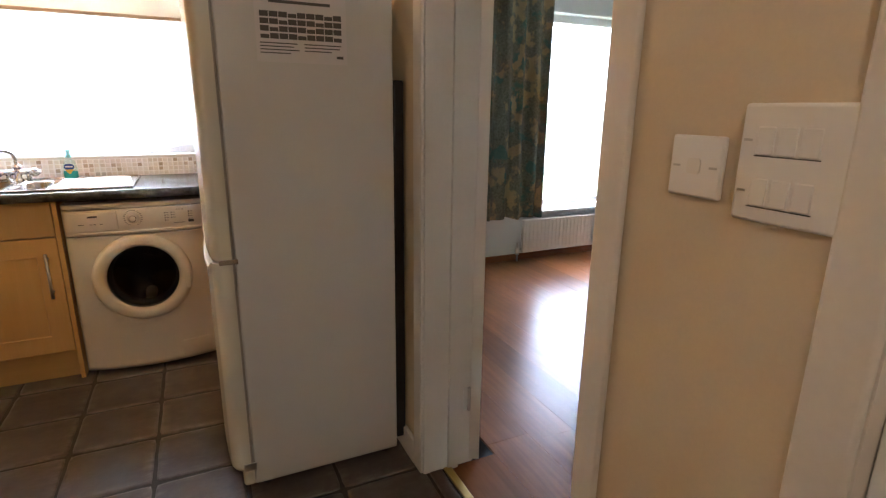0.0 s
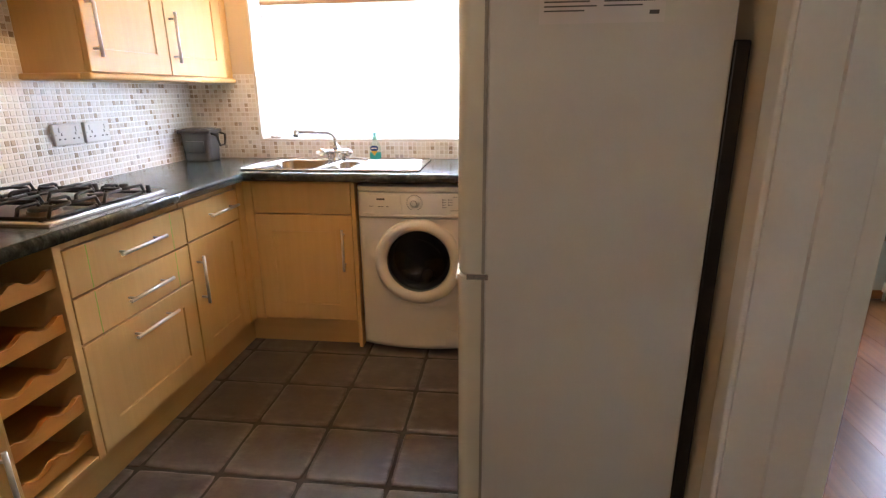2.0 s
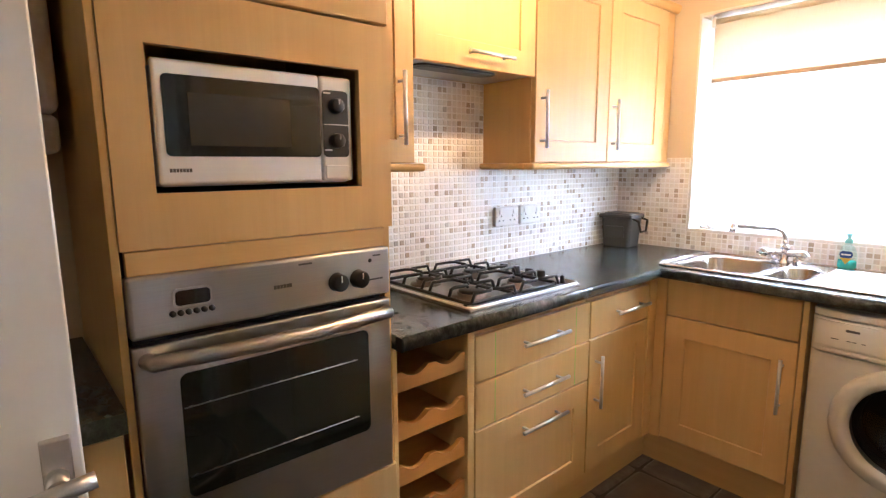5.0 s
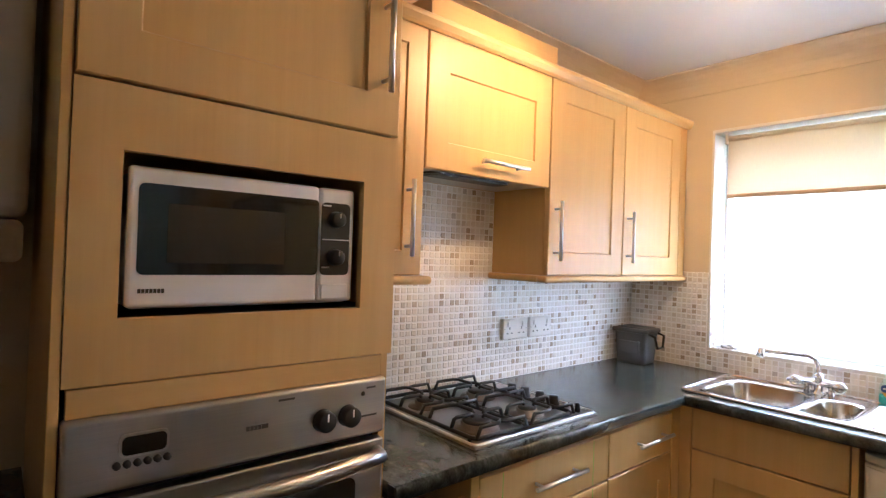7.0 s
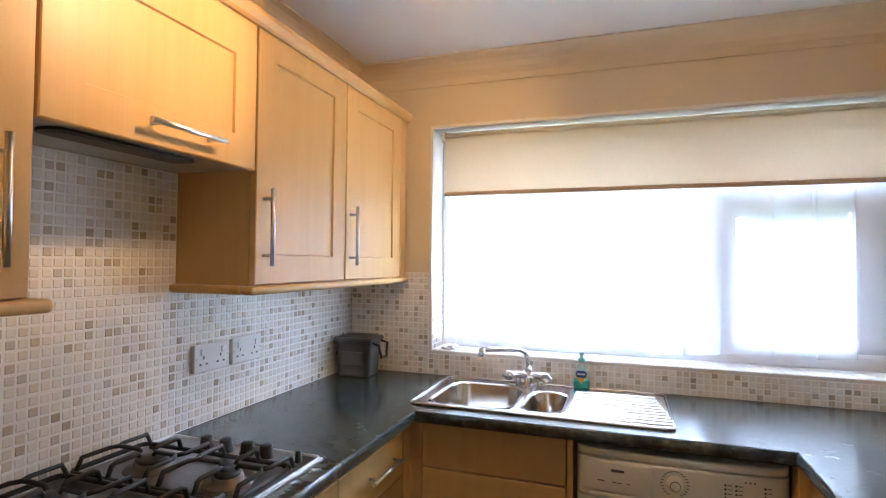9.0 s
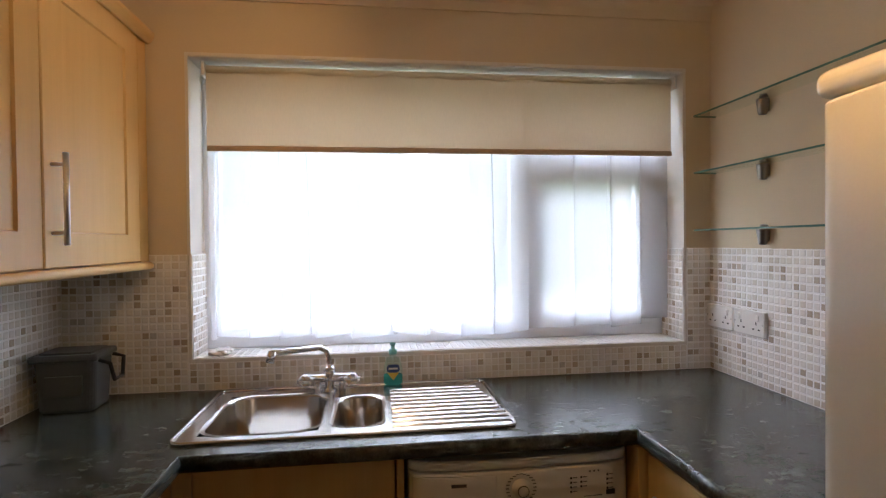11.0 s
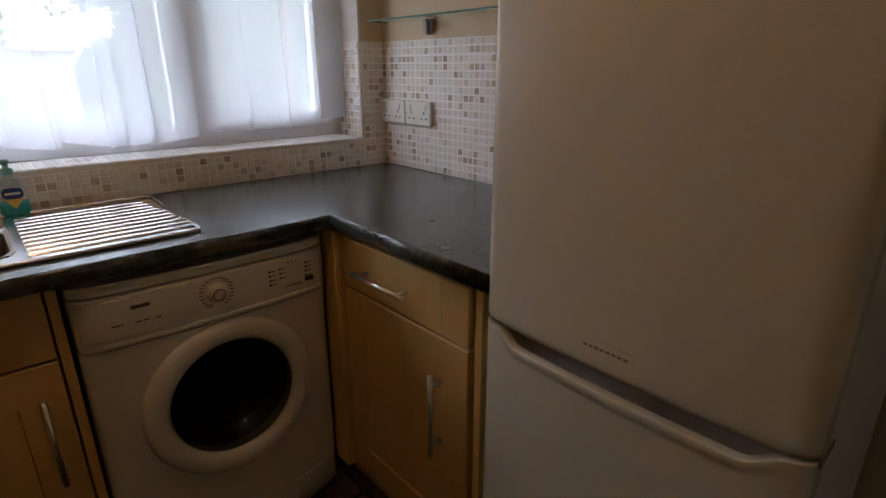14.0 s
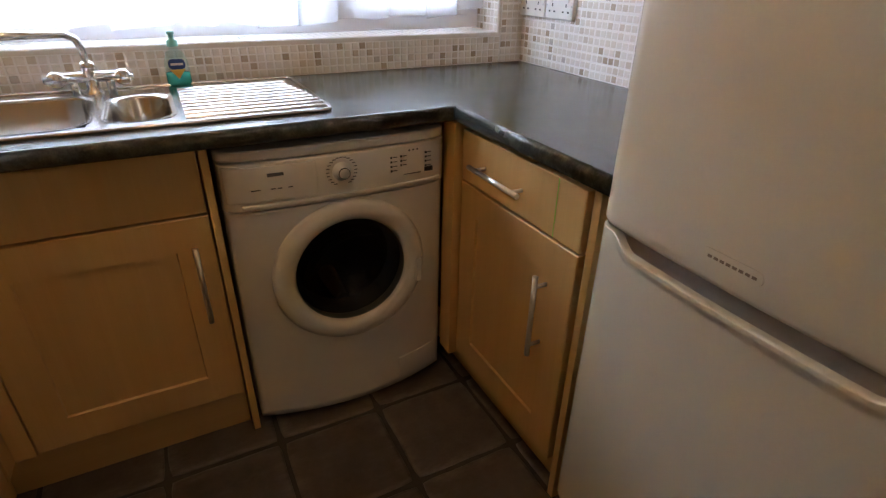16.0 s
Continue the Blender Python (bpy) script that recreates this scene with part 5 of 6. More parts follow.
# ---- sockets and switches ----
def socket(m):
    """A white double socket, its face looking along -y."""
    o = thing("double_socket", (0, 0, 0), "white double power socket on the mosaic tiles", "socket", "double sockets")
    pl = part("plate", B(-0.073, 0.073, -0.016, 0.0, -0.043, 0.043, 0.004, 3), plastic_white, o)
    for cx in (-0.036, 0.036):
        part("rocker", B(cx - (0.014 if cx < 0 else -0.002), cx + (-0.002 if cx < 0 else 0.014), -0.020, -0.015, 0.010, 0.030, 0.0015), plastic_white, pl)
        for px, pz, w, h in ((0, 0.002, 0.005, 0.010), (-0.013, -0.018, 0.009, 0.005), (0.013, -0.018, 0.009, 0.005)):
            part("pin_hole", B(cx + px - w / 2, cx + px + w / 2, -0.0164, -0.0158, pz - h / 2, pz + h / 2), dark_gap, pl)
    for sx in (-0.066, 0.066):
        part("screw", rod(bmesh.new(), (sx, -0.0158, 0), (sx, -0.0168, 0), 0.003, n=10), nickel, pl)
    o.matrix_basis = m
    return o


s1 = socket(facing(XW + 0.006, 2.622, 1.118, WEST))
copy_thing(s1, facing(XW + 0.006, 2.785, 1.118, WEST))
copy_thing(s1, facing(XK - 0.006, 3.476, 1.121, EAST))
copy_thing(s1, facing(XK - 0.006, 3.322, 1.121, EAST))

o = thing("light_switch", (XE, 0.715, 1.212), "white single switch plate with centre dimple and two screws", "light switch")
pl = part("plate", B(XE - 0.010, XE, 0.672, 0.758, 1.169, 1.255, 0.004, 3), plastic_white, o)
part("outlet", prism(bmesh.new(), rounded(0.705, 0.727, 1.202, 1.224, 0.006), Matrix(((0, 0, -1, XE - 0.0095), (1, 0, 0, 0), (0, 1, 0, 0), (0, 0, 0, 1))), 0.002), enamel, pl)
for y in (0.685, 0.745):
    part("screw", B(XE - 0.0108, XE - 0.0098, y - 0.006, y + 0.006, 1.2105, 1.2135), nickel, pl)
o = thing("grid_switch", (XE, 0.575, 1.225), "large white switch plate with six rockers", "light switch")
pl = part("plate", B(XE - 0.012, XE, 0.508, 0.650, 1.152, 1.298, 0.005, 3), plastic_white, o)
for z in (1.190, 1.253):
    for y in (0.615, 0.588, 0.561):
        part("rocker", B(XE - 0.0145, XE - 0.011, y - 0.011, y + 0.011, z - 0.017, z + 0.017, 0.0015), plastic_white, pl)
        part("rocker_line", B(XE - 0.0125, XE - 0.0115, y - 0.013, y + 0.013, z - 0.0192, z - 0.0178), ink, pl)
    part("screw", B(XE - 0.0128, XE - 0.0118, 0.633, 0.644, z - 0.001, z + 0.002), nickel, pl)

# ---- glass shelves ----
for k, z in enumerate((1.436, 1.648, 1.858)):
    o = thing("glass_shelf", (0.70, 3.0, z), "clear glass shelf on small metal brackets", "glass shelf", "glass shelves")
    part("pane", B(0.645, XK - 0.004, 2.46, 3.515, z, z + 0.006), shelf_glass, o)
    part("pane_edge", B(0.6435, 0.645, 2.46, 3.515, z, z + 0.006), edge_glass, o, "green polished edge")
    part("pane_edge", B(0.645, XK - 0.004, 3.515, 3.5165, z, z + 0.006), edge_glass, o)
    for y in (3.256, 2.62):
        bm = lathe(bmesh.new(), [(0, -0.052), (0.011, -0.050), (0.014, -0.044), (0.019, -0.004), (0.019, -0.0005), (0, -0.0005)], facing(XK - 0.020, y, z), 20)
        lathe(bm, [(0, 0.0175), (0.010, 0.016), (0.014, 0.0065), (0, 0.0065)], facing(XK - 0.016, y, z), 16)
        box(bm, XK - 0.020, XK - 0.001, y - 0.009, y + 0.009, z - 0.040, z - 0.001, 0.002)
        part("bracket", bm, bracket_metal, o, "small tapered metal cup bracket")

# ---- window ----
FY = 3.705
wd = thing("window_1", (-0.26, FY, WZ0), "white plastic framed kitchen window", "window", "", "structure")
bm = bmesh.new()
box(bm, WX0 + 0.001, WX1 - 0.001, FY, FY + 0.06, WZ0 + 0.018, WZ0 + 0.085, 0.004)
box(bm, WX0 + 0.001, WX1 - 0.001, FY, FY + 0.06, WZ1 - 0.055, WZ1 - 0.001, 0.004)
box(bm, WX0 + 0.001, WX0 + 0.052, FY + 0.001, FY + 0.059, WZ0 + 0.02, WZ1 - 0.002, 0.004)
box(bm, WX1 - 0.052, WX1 - 0.001, FY + 0.001, FY + 0.059, WZ0 + 0.02, WZ1 - 0.002, 0.004)
box(bm, 0.000, 0.062, FY + 0.001, FY + 0.059, WZ0 + 0.02, WZ1 - 0.002, 0.004)
box(bm, 0.060, WX1 - 0.05, FY + 0.0015, FY + 0.0585, 1.700, 1.755, 0.004)
part("window_frame", bm, upvc, wd)
part("pane", B(WX0 + 0.045, 0.005, FY + 0.028, FY + 0.034, WZ0 + 0.08, WZ1 - 0.05), clear_glass, wd).visible_shadow = False
part("pane", B(0.055, WX1 - 0.045, FY + 0.028, FY + 0.034, 1.75, WZ1 - 0.05), clear_glass, wd).visible_shadow = False
bm = bmesh.new()
box(bm, 0.064, 0.112, FY - 0.014, FY + 0.03, 1.070, 1.702, 0.004)
box(bm, 0.512, WX1 - 0.054, FY - 0.014, FY + 0.03, 1.070, 1.702, 0.004)
box(bm, 0.110, 0.514, FY - 0.0135, FY + 0.03, 1.070, 1.118, 0.004)
box(bm, 0.110, 0.514, FY - 0.0135, FY + 0.03, 1.635, 1.702, 0.004)
sash = part("opening_sash", bm, upvc, wd)
part("pane", B(0.108, 0.516, FY + 0.008, FY + 0.014, 1.112, 1.640), clear_glass, sash).visible_shadow = False
bm = bmesh.new()
for a in ((0.110, 0.116, 1.118, 1.635), (0.508, 0.514, 1.118, 1.635)):
    box(bm, a[0], a[1], FY - 0.0145, FY - 0.010, a[2], a[3])
box(bm, 0.116, 0.508, FY - 0.0145, FY - 0.010, 1.630, 1.635)
box(bm, 0.116, 0.508, FY - 0.0145, FY - 0.010, 1.118, 1.122)
part("gasket", bm, dark_gap, sash)
part("handle", B(0.285, 0.345, FY - 0.040, FY - 0.012, 1.082, 1.100, 0.005, 3), upvc, sash, "white casement handle")
bm = bmesh.new()
for x0, x1 in ((WX0 + 0.052, WX0 + 0.058), (-0.006, 0.0)):
    box(bm, x0, x1, FY - 0.0005, FY + 0.004, WZ0 + 0.085, WZ1 - 0.055)
box(bm, WX0 + 0.058, -0.006, FY - 0.0005, FY + 0.004, WZ0 + 0.085, WZ0 + 0.090)
part("gasket", bm, dark_gap, wd)
solid("window_sill", B(WX0 + 0.001, WX1 - 0.001, YN - 0.003, FY + 0.05, WZ0 - 0.011, WZ0 + 0.013, 0.003), plastic_white, "white tiled inner window sill", "sill", "structure")
# white plastered reveals
bm = bmesh.new()
box(bm, WX0, WX0 + 0.004, YN + 0.0, FY, WZ0 + 0.014, WZ1 - 0.005)
box(bm, WX1 - 0.004, WX1, YN + 0.0, FY, WZ0 + 0.014, WZ1 - 0.005)
box(bm, WX0, WX1, YN + 0.0, FY, WZ1 - 0.004, WZ1 + 0.001)
solid("trim", bm, gloss_white, "white painted window reveal", "reveal", "structure")
bm = bmesh.new()
box(bm, WX0 - 0.004, WX0 + 0.006, YN - 0.004, YN + 0.001, WZ0, WZ1 + 0.004)
box(bm, WX1 - 0.006, WX1 + 0.004, YN - 0.004, YN + 0.001, WZ0, WZ1 + 0.004)
box(bm, WX0 - 0.004, WX1 + 0.004, YN - 0.005, YN + 0.001, WZ1 - 0.002, WZ1 + 0.010)
box(bm, WX0 - 0.004, WX1 + 0.004, YN - 0.005, YN + 0.001, WZ0 + 0.002, WZ0 + 0.014)
solid("trim", bm, gloss_white, "white corner bead round the window opening", "trim", "structure")

# roller blind
o = thing("roller_blind", (-0.25, 3.60, 1.73), "cream roller blind drawn a third of the way down", "blind")
BX0, BX1 = -1.105, 0.605
bm = bmesh.new()
n = 90
rows = []
for z in (1.745, 1.80, 1.88, 1.96, 2.005):
    k = (z - 1.745) / 0.26
    rows.append([[bm.verts.new((BX0 + (BX1 - BX0) * i / n, 3.598 + dy + 0.0022 * (1 - 0.4 * k) * (math.sin(i * 0.71) + math.sin(i * 0.27 + 1)), z)) for i in range(n + 1)] for dy in (0, 0.0012)])
for a, b in zip(rows, rows[1:]):
    for s in (0, 1):
        for i in range(n):
            bm.faces.new((a[s][i], a[s][i + 1], b[s][i + 1], b[s][i])).smooth = True
part("fabric", bm, blind_cloth, o, "cream woven blind fabric")
part("bottom_bar", B(BX0, BX1, 3.592, 3.606, 1.728, 1.747, 0.004), plain("blind_bar", (0.50, 0.37, 0.25), 0.6), o, "fabric-covered bottom bar")
part("roller", rod(bmesh.new(), (BX0, 3.61, 2.010), (BX1, 3.61, 2.010), 0.016, n=20), blind_cloth, o)
for x in (BX0 - 0.012, BX1 + 0.004):
    part("bracket", B(x, x + 0.010, 3.585, 3.63, 1.985, 2.035, 0.002), plastic_white, o)
bm = bmesh.new()
for k in range(60):
    z = 2.0 - k * 0.0105
    for y in (3.594, 3.606):
        bmesh.ops.create_uvsphere(bm, u_segments=6, v_segments=4, radius=0.0022, matrix=Matrix.Translation((BX0 - 0.018, y, z)))
part("pull_chain", bm, plastic_white, o)

# net curtain
o = thing("net_curtain", (-0.26, 3.66, WZ0), "sheer white net curtain hanging in folds", "net curtain")
bm = bmesh.new()
nx, nz = 640, 14
NX0, NX1 = WX0 + 0.012, WX1 - 0.010
rnd = random.Random(7)
folds = []
x = 0.0
while x < 1.0:
    w = rnd.uniform(0.055, 0.12)
    folds.append((x, w, rnd.uniform(0.45, 1.25), rnd.uniform(-0.018, 0.022)))
    x += w
rows = []
for j in range(nz + 1):
    k = j / nz
    row = []
    for i in range(nx + 1):
        s = i / nx
        x0, w, amp, hem = max((f for f in folds if f[0] <= s), key=lambda f: f[0])
        q = (s - x0) / w
        y = 3.664 + 0.011 * amp * (0.4 + 0.6 * k) * math.sin(2 * math.pi * q) + 0.004 * math.sin(60 * s + 4 * k)
        low = 1.062 + hem * math.sin(math.pi * q) ** 2 + 0.010 * math.sin(9 * s) + (0.03 if s > 0.93 else 0)
        z = 2.0 + (low - 2.0) * k
        xx = min(NX1, max(NX0, NX0 + (NX1 - NX0) * s + 0.043 * amp * (0.62 + 0.38 * k) * math.sin(2 * math.pi * q + 1.2)))
        row.append(bm.verts.new((xx, y, z)))
    rows.append(row)
for a, b in zip(rows, rows[1:]):
    for i in range(nx):
        bm.faces.new((a[i], a[i + 1], b[i + 1], b[i])).smooth = True
nc = part("net_cloth", bm, net, o)
part("hem", tube(bmesh.new(), [(NX0, 3.664, 2.0), (NX1, 3.664, 2.0)], 0.004, 8), plastic_white, o, "white curtain wire")

o = thing("soap_dish", (-1.07, 3.61, WZ0 + 0.013), "small white crumpled cloth on the sill", "cloth")
bm = bmesh.new()
bmesh.ops.create_icosphere(bm, subdivisions=4, radius=0.04)
for v in bm.verts:
    v.co *= 1 + 0.35 * noise.noise(v.co * 45)
    v.co.z = max(-0.012, v.co.z * 0.4)
for f in bm.faces:
    f.smooth = True
part("cloth", bm, paper, o, "", facing(-1.07, 3.605, WZ0 + 0.026))

# ---- open kitchen door and bin ----
dm = Matrix.Translation((-0.70, 0.165, 0)) @ Matrix.Rotation(radians(-2), 4, "Z")
o = thing("door_3", (-0.70, 0.165, 0), "white painted kitchen door standing open", "door", "", "structure")
part("door_leaf", B(-0.038, 0.0, 0.003, 0.765, 0.008, 2.0, 0.003), door_white, o, "", dm)
bp_ = part("latch_plate", B(0.0, 0.012, 0.724, 0.754, 0.940, 1.038, 0.002), nickel, o, "satin steel lever handle plate", dm)
bm = bmesh.new()
rod(bm, (0.004, 0.737, 0.992), (0.044, 0.737, 0.992), 0.012, n=18)
tube(bm, [(0.046, 0.772, 0.994), (0.048, 0.745, 0.992), (0.049, 0.72, 0.989), (0.047, 0.700, 0.986)], 0.0098, 14)
part("lever", bm, nickel, bp_, "", dm)

o = thing("pedal_bin", (-0.732, 1.12, 0), "black round bin with a grey domed lid", "bin")
bc = facing(-0.732, 1.120, 0)
part("bin_body", lathe(bmesh.new(), [(0, 0), (0.150, 0.0), (0.155, 0.006), (0.158, 0.55), (0.166, 0.56), (0.166, 0.60), (0, 0.60)], bc, 48), black_plastic, o)
lid = part("lid_rim", lathe(bmesh.new(), [(0.166, 0.600), (0.174, 0.606), (0.176, 0.630), (0.168, 0.642), (0.154, 0.646), (0.150, 0.640), (0, 0.640)], bc, 48), black_plastic, o)
part("lid", lathe(bmesh.new(), [(0.146, 0.640), (0.143, 0.650), (0.115, 0.660), (0.06, 0.667), (0.0, 0.669)], bc, 48), bin_grey, lid, "grey domed lid")
turn = bc @ Matrix.Rotation(radians(35), 4, "Z")
arc = [(0.128 * math.cos(radians(a)), 0.128 * math.sin(radians(a))) for a in range(-44, 45, 4)]
inner = [(0.120 - 0.052 * math.cos(radians(a)), 0.088 * math.sin(radians(a))) for a in range(82, -83, -6)]


def lid_height(x, y):
    return 0.6695 - 0.0105 * (x * x + y * y) / 0.115 ** 2


bm = bmesh.new()
for q in range(8):
    f0, f1 = q / 8, (q + 1) / 8
    for k in range(20):
        quad = []
        for f, g in ((f0, k), (f1, k), (f1, k + 1), (f0, k + 1)):
            (ax, ay), (bx, by) = arc[int(g * 22 / 20)], inner[::-1][int(g * 27 / 20)]
            x, y = ax + (bx - ax) * f, ay + (by - ay) * f
            quad.append(bm.verts.new((x, y, lid_height(x, y) + 0.0022 - 0.0035 * math.sin(math.pi * f) * math.sin(math.pi * g / 20))))
        bm.faces.new(quad).smooth = True
bmesh.ops.remove_doubles(bm, verts=bm.verts[:], dist=0.0002)
part("lid_grip", bm, grip_lit, lid, "shallow half-moon finger grip, its lighter shading painted in", turn)
# paler tube draws the bright line along the hollow's inner edge
part("grip_rim", tube(bmesh.new(), [(x, y, lid_height(x, y) + 0.003) for x, y in inner], 0.0016, 6), grey_plastic, lid, "", turn)
part("lid_catch", B(0.152, 0.176, -0.022, 0.022, 0.632, 0.647, 0.004), grey_plastic, lid, "", turn)

# wall-hung boiler seen past the tall housing
o = thing("wall_boiler", (-1.45, 0.55, 1.4), "off-white wall-hung boiler casing in the shade", "boiler")
part("casing", B(XW + 0.002, -1.27, 0.50, 1.005, 1.455, 2.18, 0.02, 4), gloss_white, o)
part("control_strip", B(XW + 0.002, -1.275, 0.505, 1.000, 1.375, 1.452, 0.015, 4), gloss_white, o)

# ceiling spotlight fitting
o = thing("ceiling_spotlight", (LAMP[0], LAMP[1], CEIL), "small metal ceiling spotlight fitting", "ceiling light")
part("rose", lathe(bmesh.new(), [(0.05, 0.0), (0.05, -0.012), (0.035, -0.022), (0, -0.022)], facing(LAMP[0], LAMP[1], CEIL), 24), nickel, o)
part("bar", B(LAMP[0] - 0.015, LAMP[0] + 0.015, LAMP[1] - 0.14, LAMP[1] + 0.14, LAMP[2] + 0.028, LAMP[2] + 0.044, 0.003), nickel, o)
for aim, watts, cone, (ox, oy) in AIMS:
    at = Vector((LAMP[0] + ox, LAMP[1] + oy, LAMP[2] - 0.02))
    d = (Vector(aim) - at).normalized()
    part("spot_head", lathe(bmesh.new(), [(0.034, 0.012), (0.031, 0.012), (0.028, 0.05), (0.034, 0.06), (0.0, 0.062)], Matrix.Translation(at) @ (-d).to_track_quat("Z", "Y").to_matrix().to_4x4(), 18), nickel, o)

# unseen fitting, made up to go with the fill lamp in the hall
o = thing("hall_light", (-0.05, -0.45, CEIL), "unseen hall ceiling fitting added for the fill lamp", "ceiling light")
part("rose", lathe(bmesh.new(), [(0.05, 0.0), (0.05, -0.012), (0.03, -0.025), (0, -0.025)], facing(-0.05, -0.45, CEIL), 24), plastic_white, o)
part("flex", rod(bmesh.new(), (-0.05, -0.45, CEIL - 0.02), (-0.05, -0.45, 2.16), 0.004), plastic_white, o)

# ---- living room ----
o = thing("radiator", (3.2, 3.95, 0.06), "white panel radiator under the living room window", "radiator")
part("panel", B(2.64, 3.95, 3.93, 3.965, 0.075, 0.365, 0.008, 3), gloss_white, o)
for k in range(32):
    part("flute", B(2.665 + k * 0.04, 2.685 + k * 0.04, 3.926, 3.931, 0.10, 0.345, 0.002), gloss_white, o)
part("valve", rod(bmesh.new(), (2.60, 3.95, 0.0), (2.60, 3.95, 0.17), 0.008), nickel, o)
part("valve_head", rod(bmesh.new(), (2.60, 3.95, 0.06), (2.60, 3.95, 0.12), 0.018, 0.015), plastic_white, o, "white radiator valve head")
part("pipe", tube(bmesh.new(), [(2.60, 3.95, 0.105), (2.645, 3.95, 0.105)], 0.008, 10), nickel, o)
for x in (2.9, 3.7):
    part("wall_bracket", B(x - 0.02, x + 0.02, 3.965, LY - 0.001, 0.10, 0.34), gloss_white, o)
wl = thing("window_2", (3.2, LY + 0.1, LWZ0), "large white framed living room window", "window", "", "structure")
bm = bmesh.new()
box(bm, LWX0, LWX1, LY + 0.10, LY + 0.16, LWZ0 + 0.02, LWZ0 + 0.075, 0.004)
box(bm, LWX0, LWX1, LY + 0.10, LY + 0.16, LWZ1 - 0.06, LWZ1, 0.004)
box(bm, LWX0, LWX0 + 0.06, LY + 0.101, LY + 0.159, LWZ0 + 0.02, LWZ1, 0.004)
box(bm, LWX1 - 0.06, LWX1, LY + 0.101, LY + 0.159, LWZ0 + 0.02, LWZ1, 0.004)
part("window_frame", bm, upvc, wl)
part("pane", B(LWX0 + 0.055, LWX1 - 0.055, LY + 0.127, LY + 0.133, LWZ0 + 0.07, LWZ1 - 0.055), clear_glass, wl).visible_shadow = False
part("window_sill", B(LWX0 - 0.04, LWX1 + 0.02, LY - 0.05, LY + 0.10, LWZ0 - 0.028, LWZ0 + 0.002, 0.006), gloss_white, wl)


def drape(name, x0, x1, y, z0, z1, waves, depth, mat, label, category):
    """Cloth hung in soft, uneven folds."""
    o = thing(name, ((x0 + x1) / 2, y, z0), label, category)
    bm = bmesh.new()
    nx, nz = 140, 16
    grid = []
    for j in range(nz + 1):
        k = j / nz
        row = []
        for i in range(nx + 1):
            s = i / nx
            ph = 2 * math.pi * waves * (s + 0.02 * math.sin(7 * s))
            row.append(bm.verts.new((x0 + (x1 - x0) * s * (0.97 + 0.03 * k) + 0.008 * math.sin(ph * 0.5 + 2 * k), y + depth * (0.6 + 0.4 * k) * math.sin(ph) + 0.012 * math.sin(ph * 0.37 + 3 * k), z1 + (z0 + 0.008 * math.sin(ph * 0.6) - z1) * k)))
        grid.append(row)
    for a, b in zip(grid, grid[1:]):
        for i in range(nx):
            bm.faces.new((a[i], a[i + 1], b[i + 1], b[i])).smooth = True
    ob = part("cloth", bm, mat, o)
    mod = ob.modifiers.new("thickness", "SOLIDIFY")
    mod.thickness = 0.002
    return o


drape("curtain", 2.16, 2.82, 3.895, 0.40, 2.22, 5, 0.035, floral_mat, "grey-green floral curtain with teal and tan leaves", "curtain")
o = thing("curtain_pole", (3.2, 3.88, 2.23), "white curtain pole over the living room window", "curtain pole")
part("pole", rod(bmesh.new(), (2.1, 3.895, 2.235), (4.25, 3.895, 2.235), 0.012), gloss_white, o)
for x in (2.15, 4.2):
    part("pole_bracket", B(x - 0.01, x + 0.01, 3.895, LY - 0.001, 2.225, 2.245), gloss_white, o)

# ---- outside ----
bm = bmesh.new()
box(bm, -900, 900, 4.3, 1500, -0.65, -0.45)
solid("ground", bm, grass_mat, "grass running out to the horizon", "ground", "structure")
solid("road", B(-200, 200, 15.0, 21.0, -0.449, -0.435), asphalt, "pale tarmac road across the grass", "road", "structure")
solid("pavement", B(-200, 200, 12.6, 14.6, -0.449, -0.40), plain("concrete_path", (0.22, 0.215, 0.20), 0.85, grain=0.3), "concrete pavement", "pavement", "structure")
o = thing("rail_post", (-0.6, 8.0, -0.45), "white sloping handrail outside the window", "handrail")
part("sloping_rail", tube(bmesh.new(), [(-0.46, 8.0, 0.85), (-0.16, 8.0, 1.78)], 0.022, 10), plastic_white, o)
part("post", rod(bmesh.new(), (-0.45, 8.0, -0.45), (-0.45, 8.0, 0.86), 0.018), nickel, o)
o = thing("garage", (1.6, 28, -0.45), "white rendered garage across the road", "garage")
part("wall", B(0.3, 2.9, 26, 30, -0.45, 1.75), plain("garage_render", (0.45, 0.44, 0.42), 0.8), o)
part("roof", B(0.1, 3.1, 25.8, 30.2, 1.75, 1.9), roof_mat, o)
o = thing("house", (-9, 27, -0.45), "brick house with pitched roof across the road", "house")
part("wall", B(-16, -1.9, 23, 31, -0.45, 5.0), render_wall, o)
part("roof", prism(bmesh.new(), [(22.5, 5.0), (31.5, 5.0), (27, 8.0)], Matrix(((0, 0, 1, -16.4), (1, 0, 0, 0), (0, 1, 0, 0), (0, 0, 0, 1))), 14.9), roof_mat, o)
for k in range(4):
    for z in (0.6, 3.2):
        w = part("window", B(-14.5 + k * 3.3, -13.1 + k * 3.3, 22.95, 23.02, z, z + 1.3), plastic_white, o)
        part("pane", B(-14.4 + k * 3.3, -13.2 + k * 3.3, 22.92, 22.949, z + 0.1, z + 1.2), micro_glass, w)


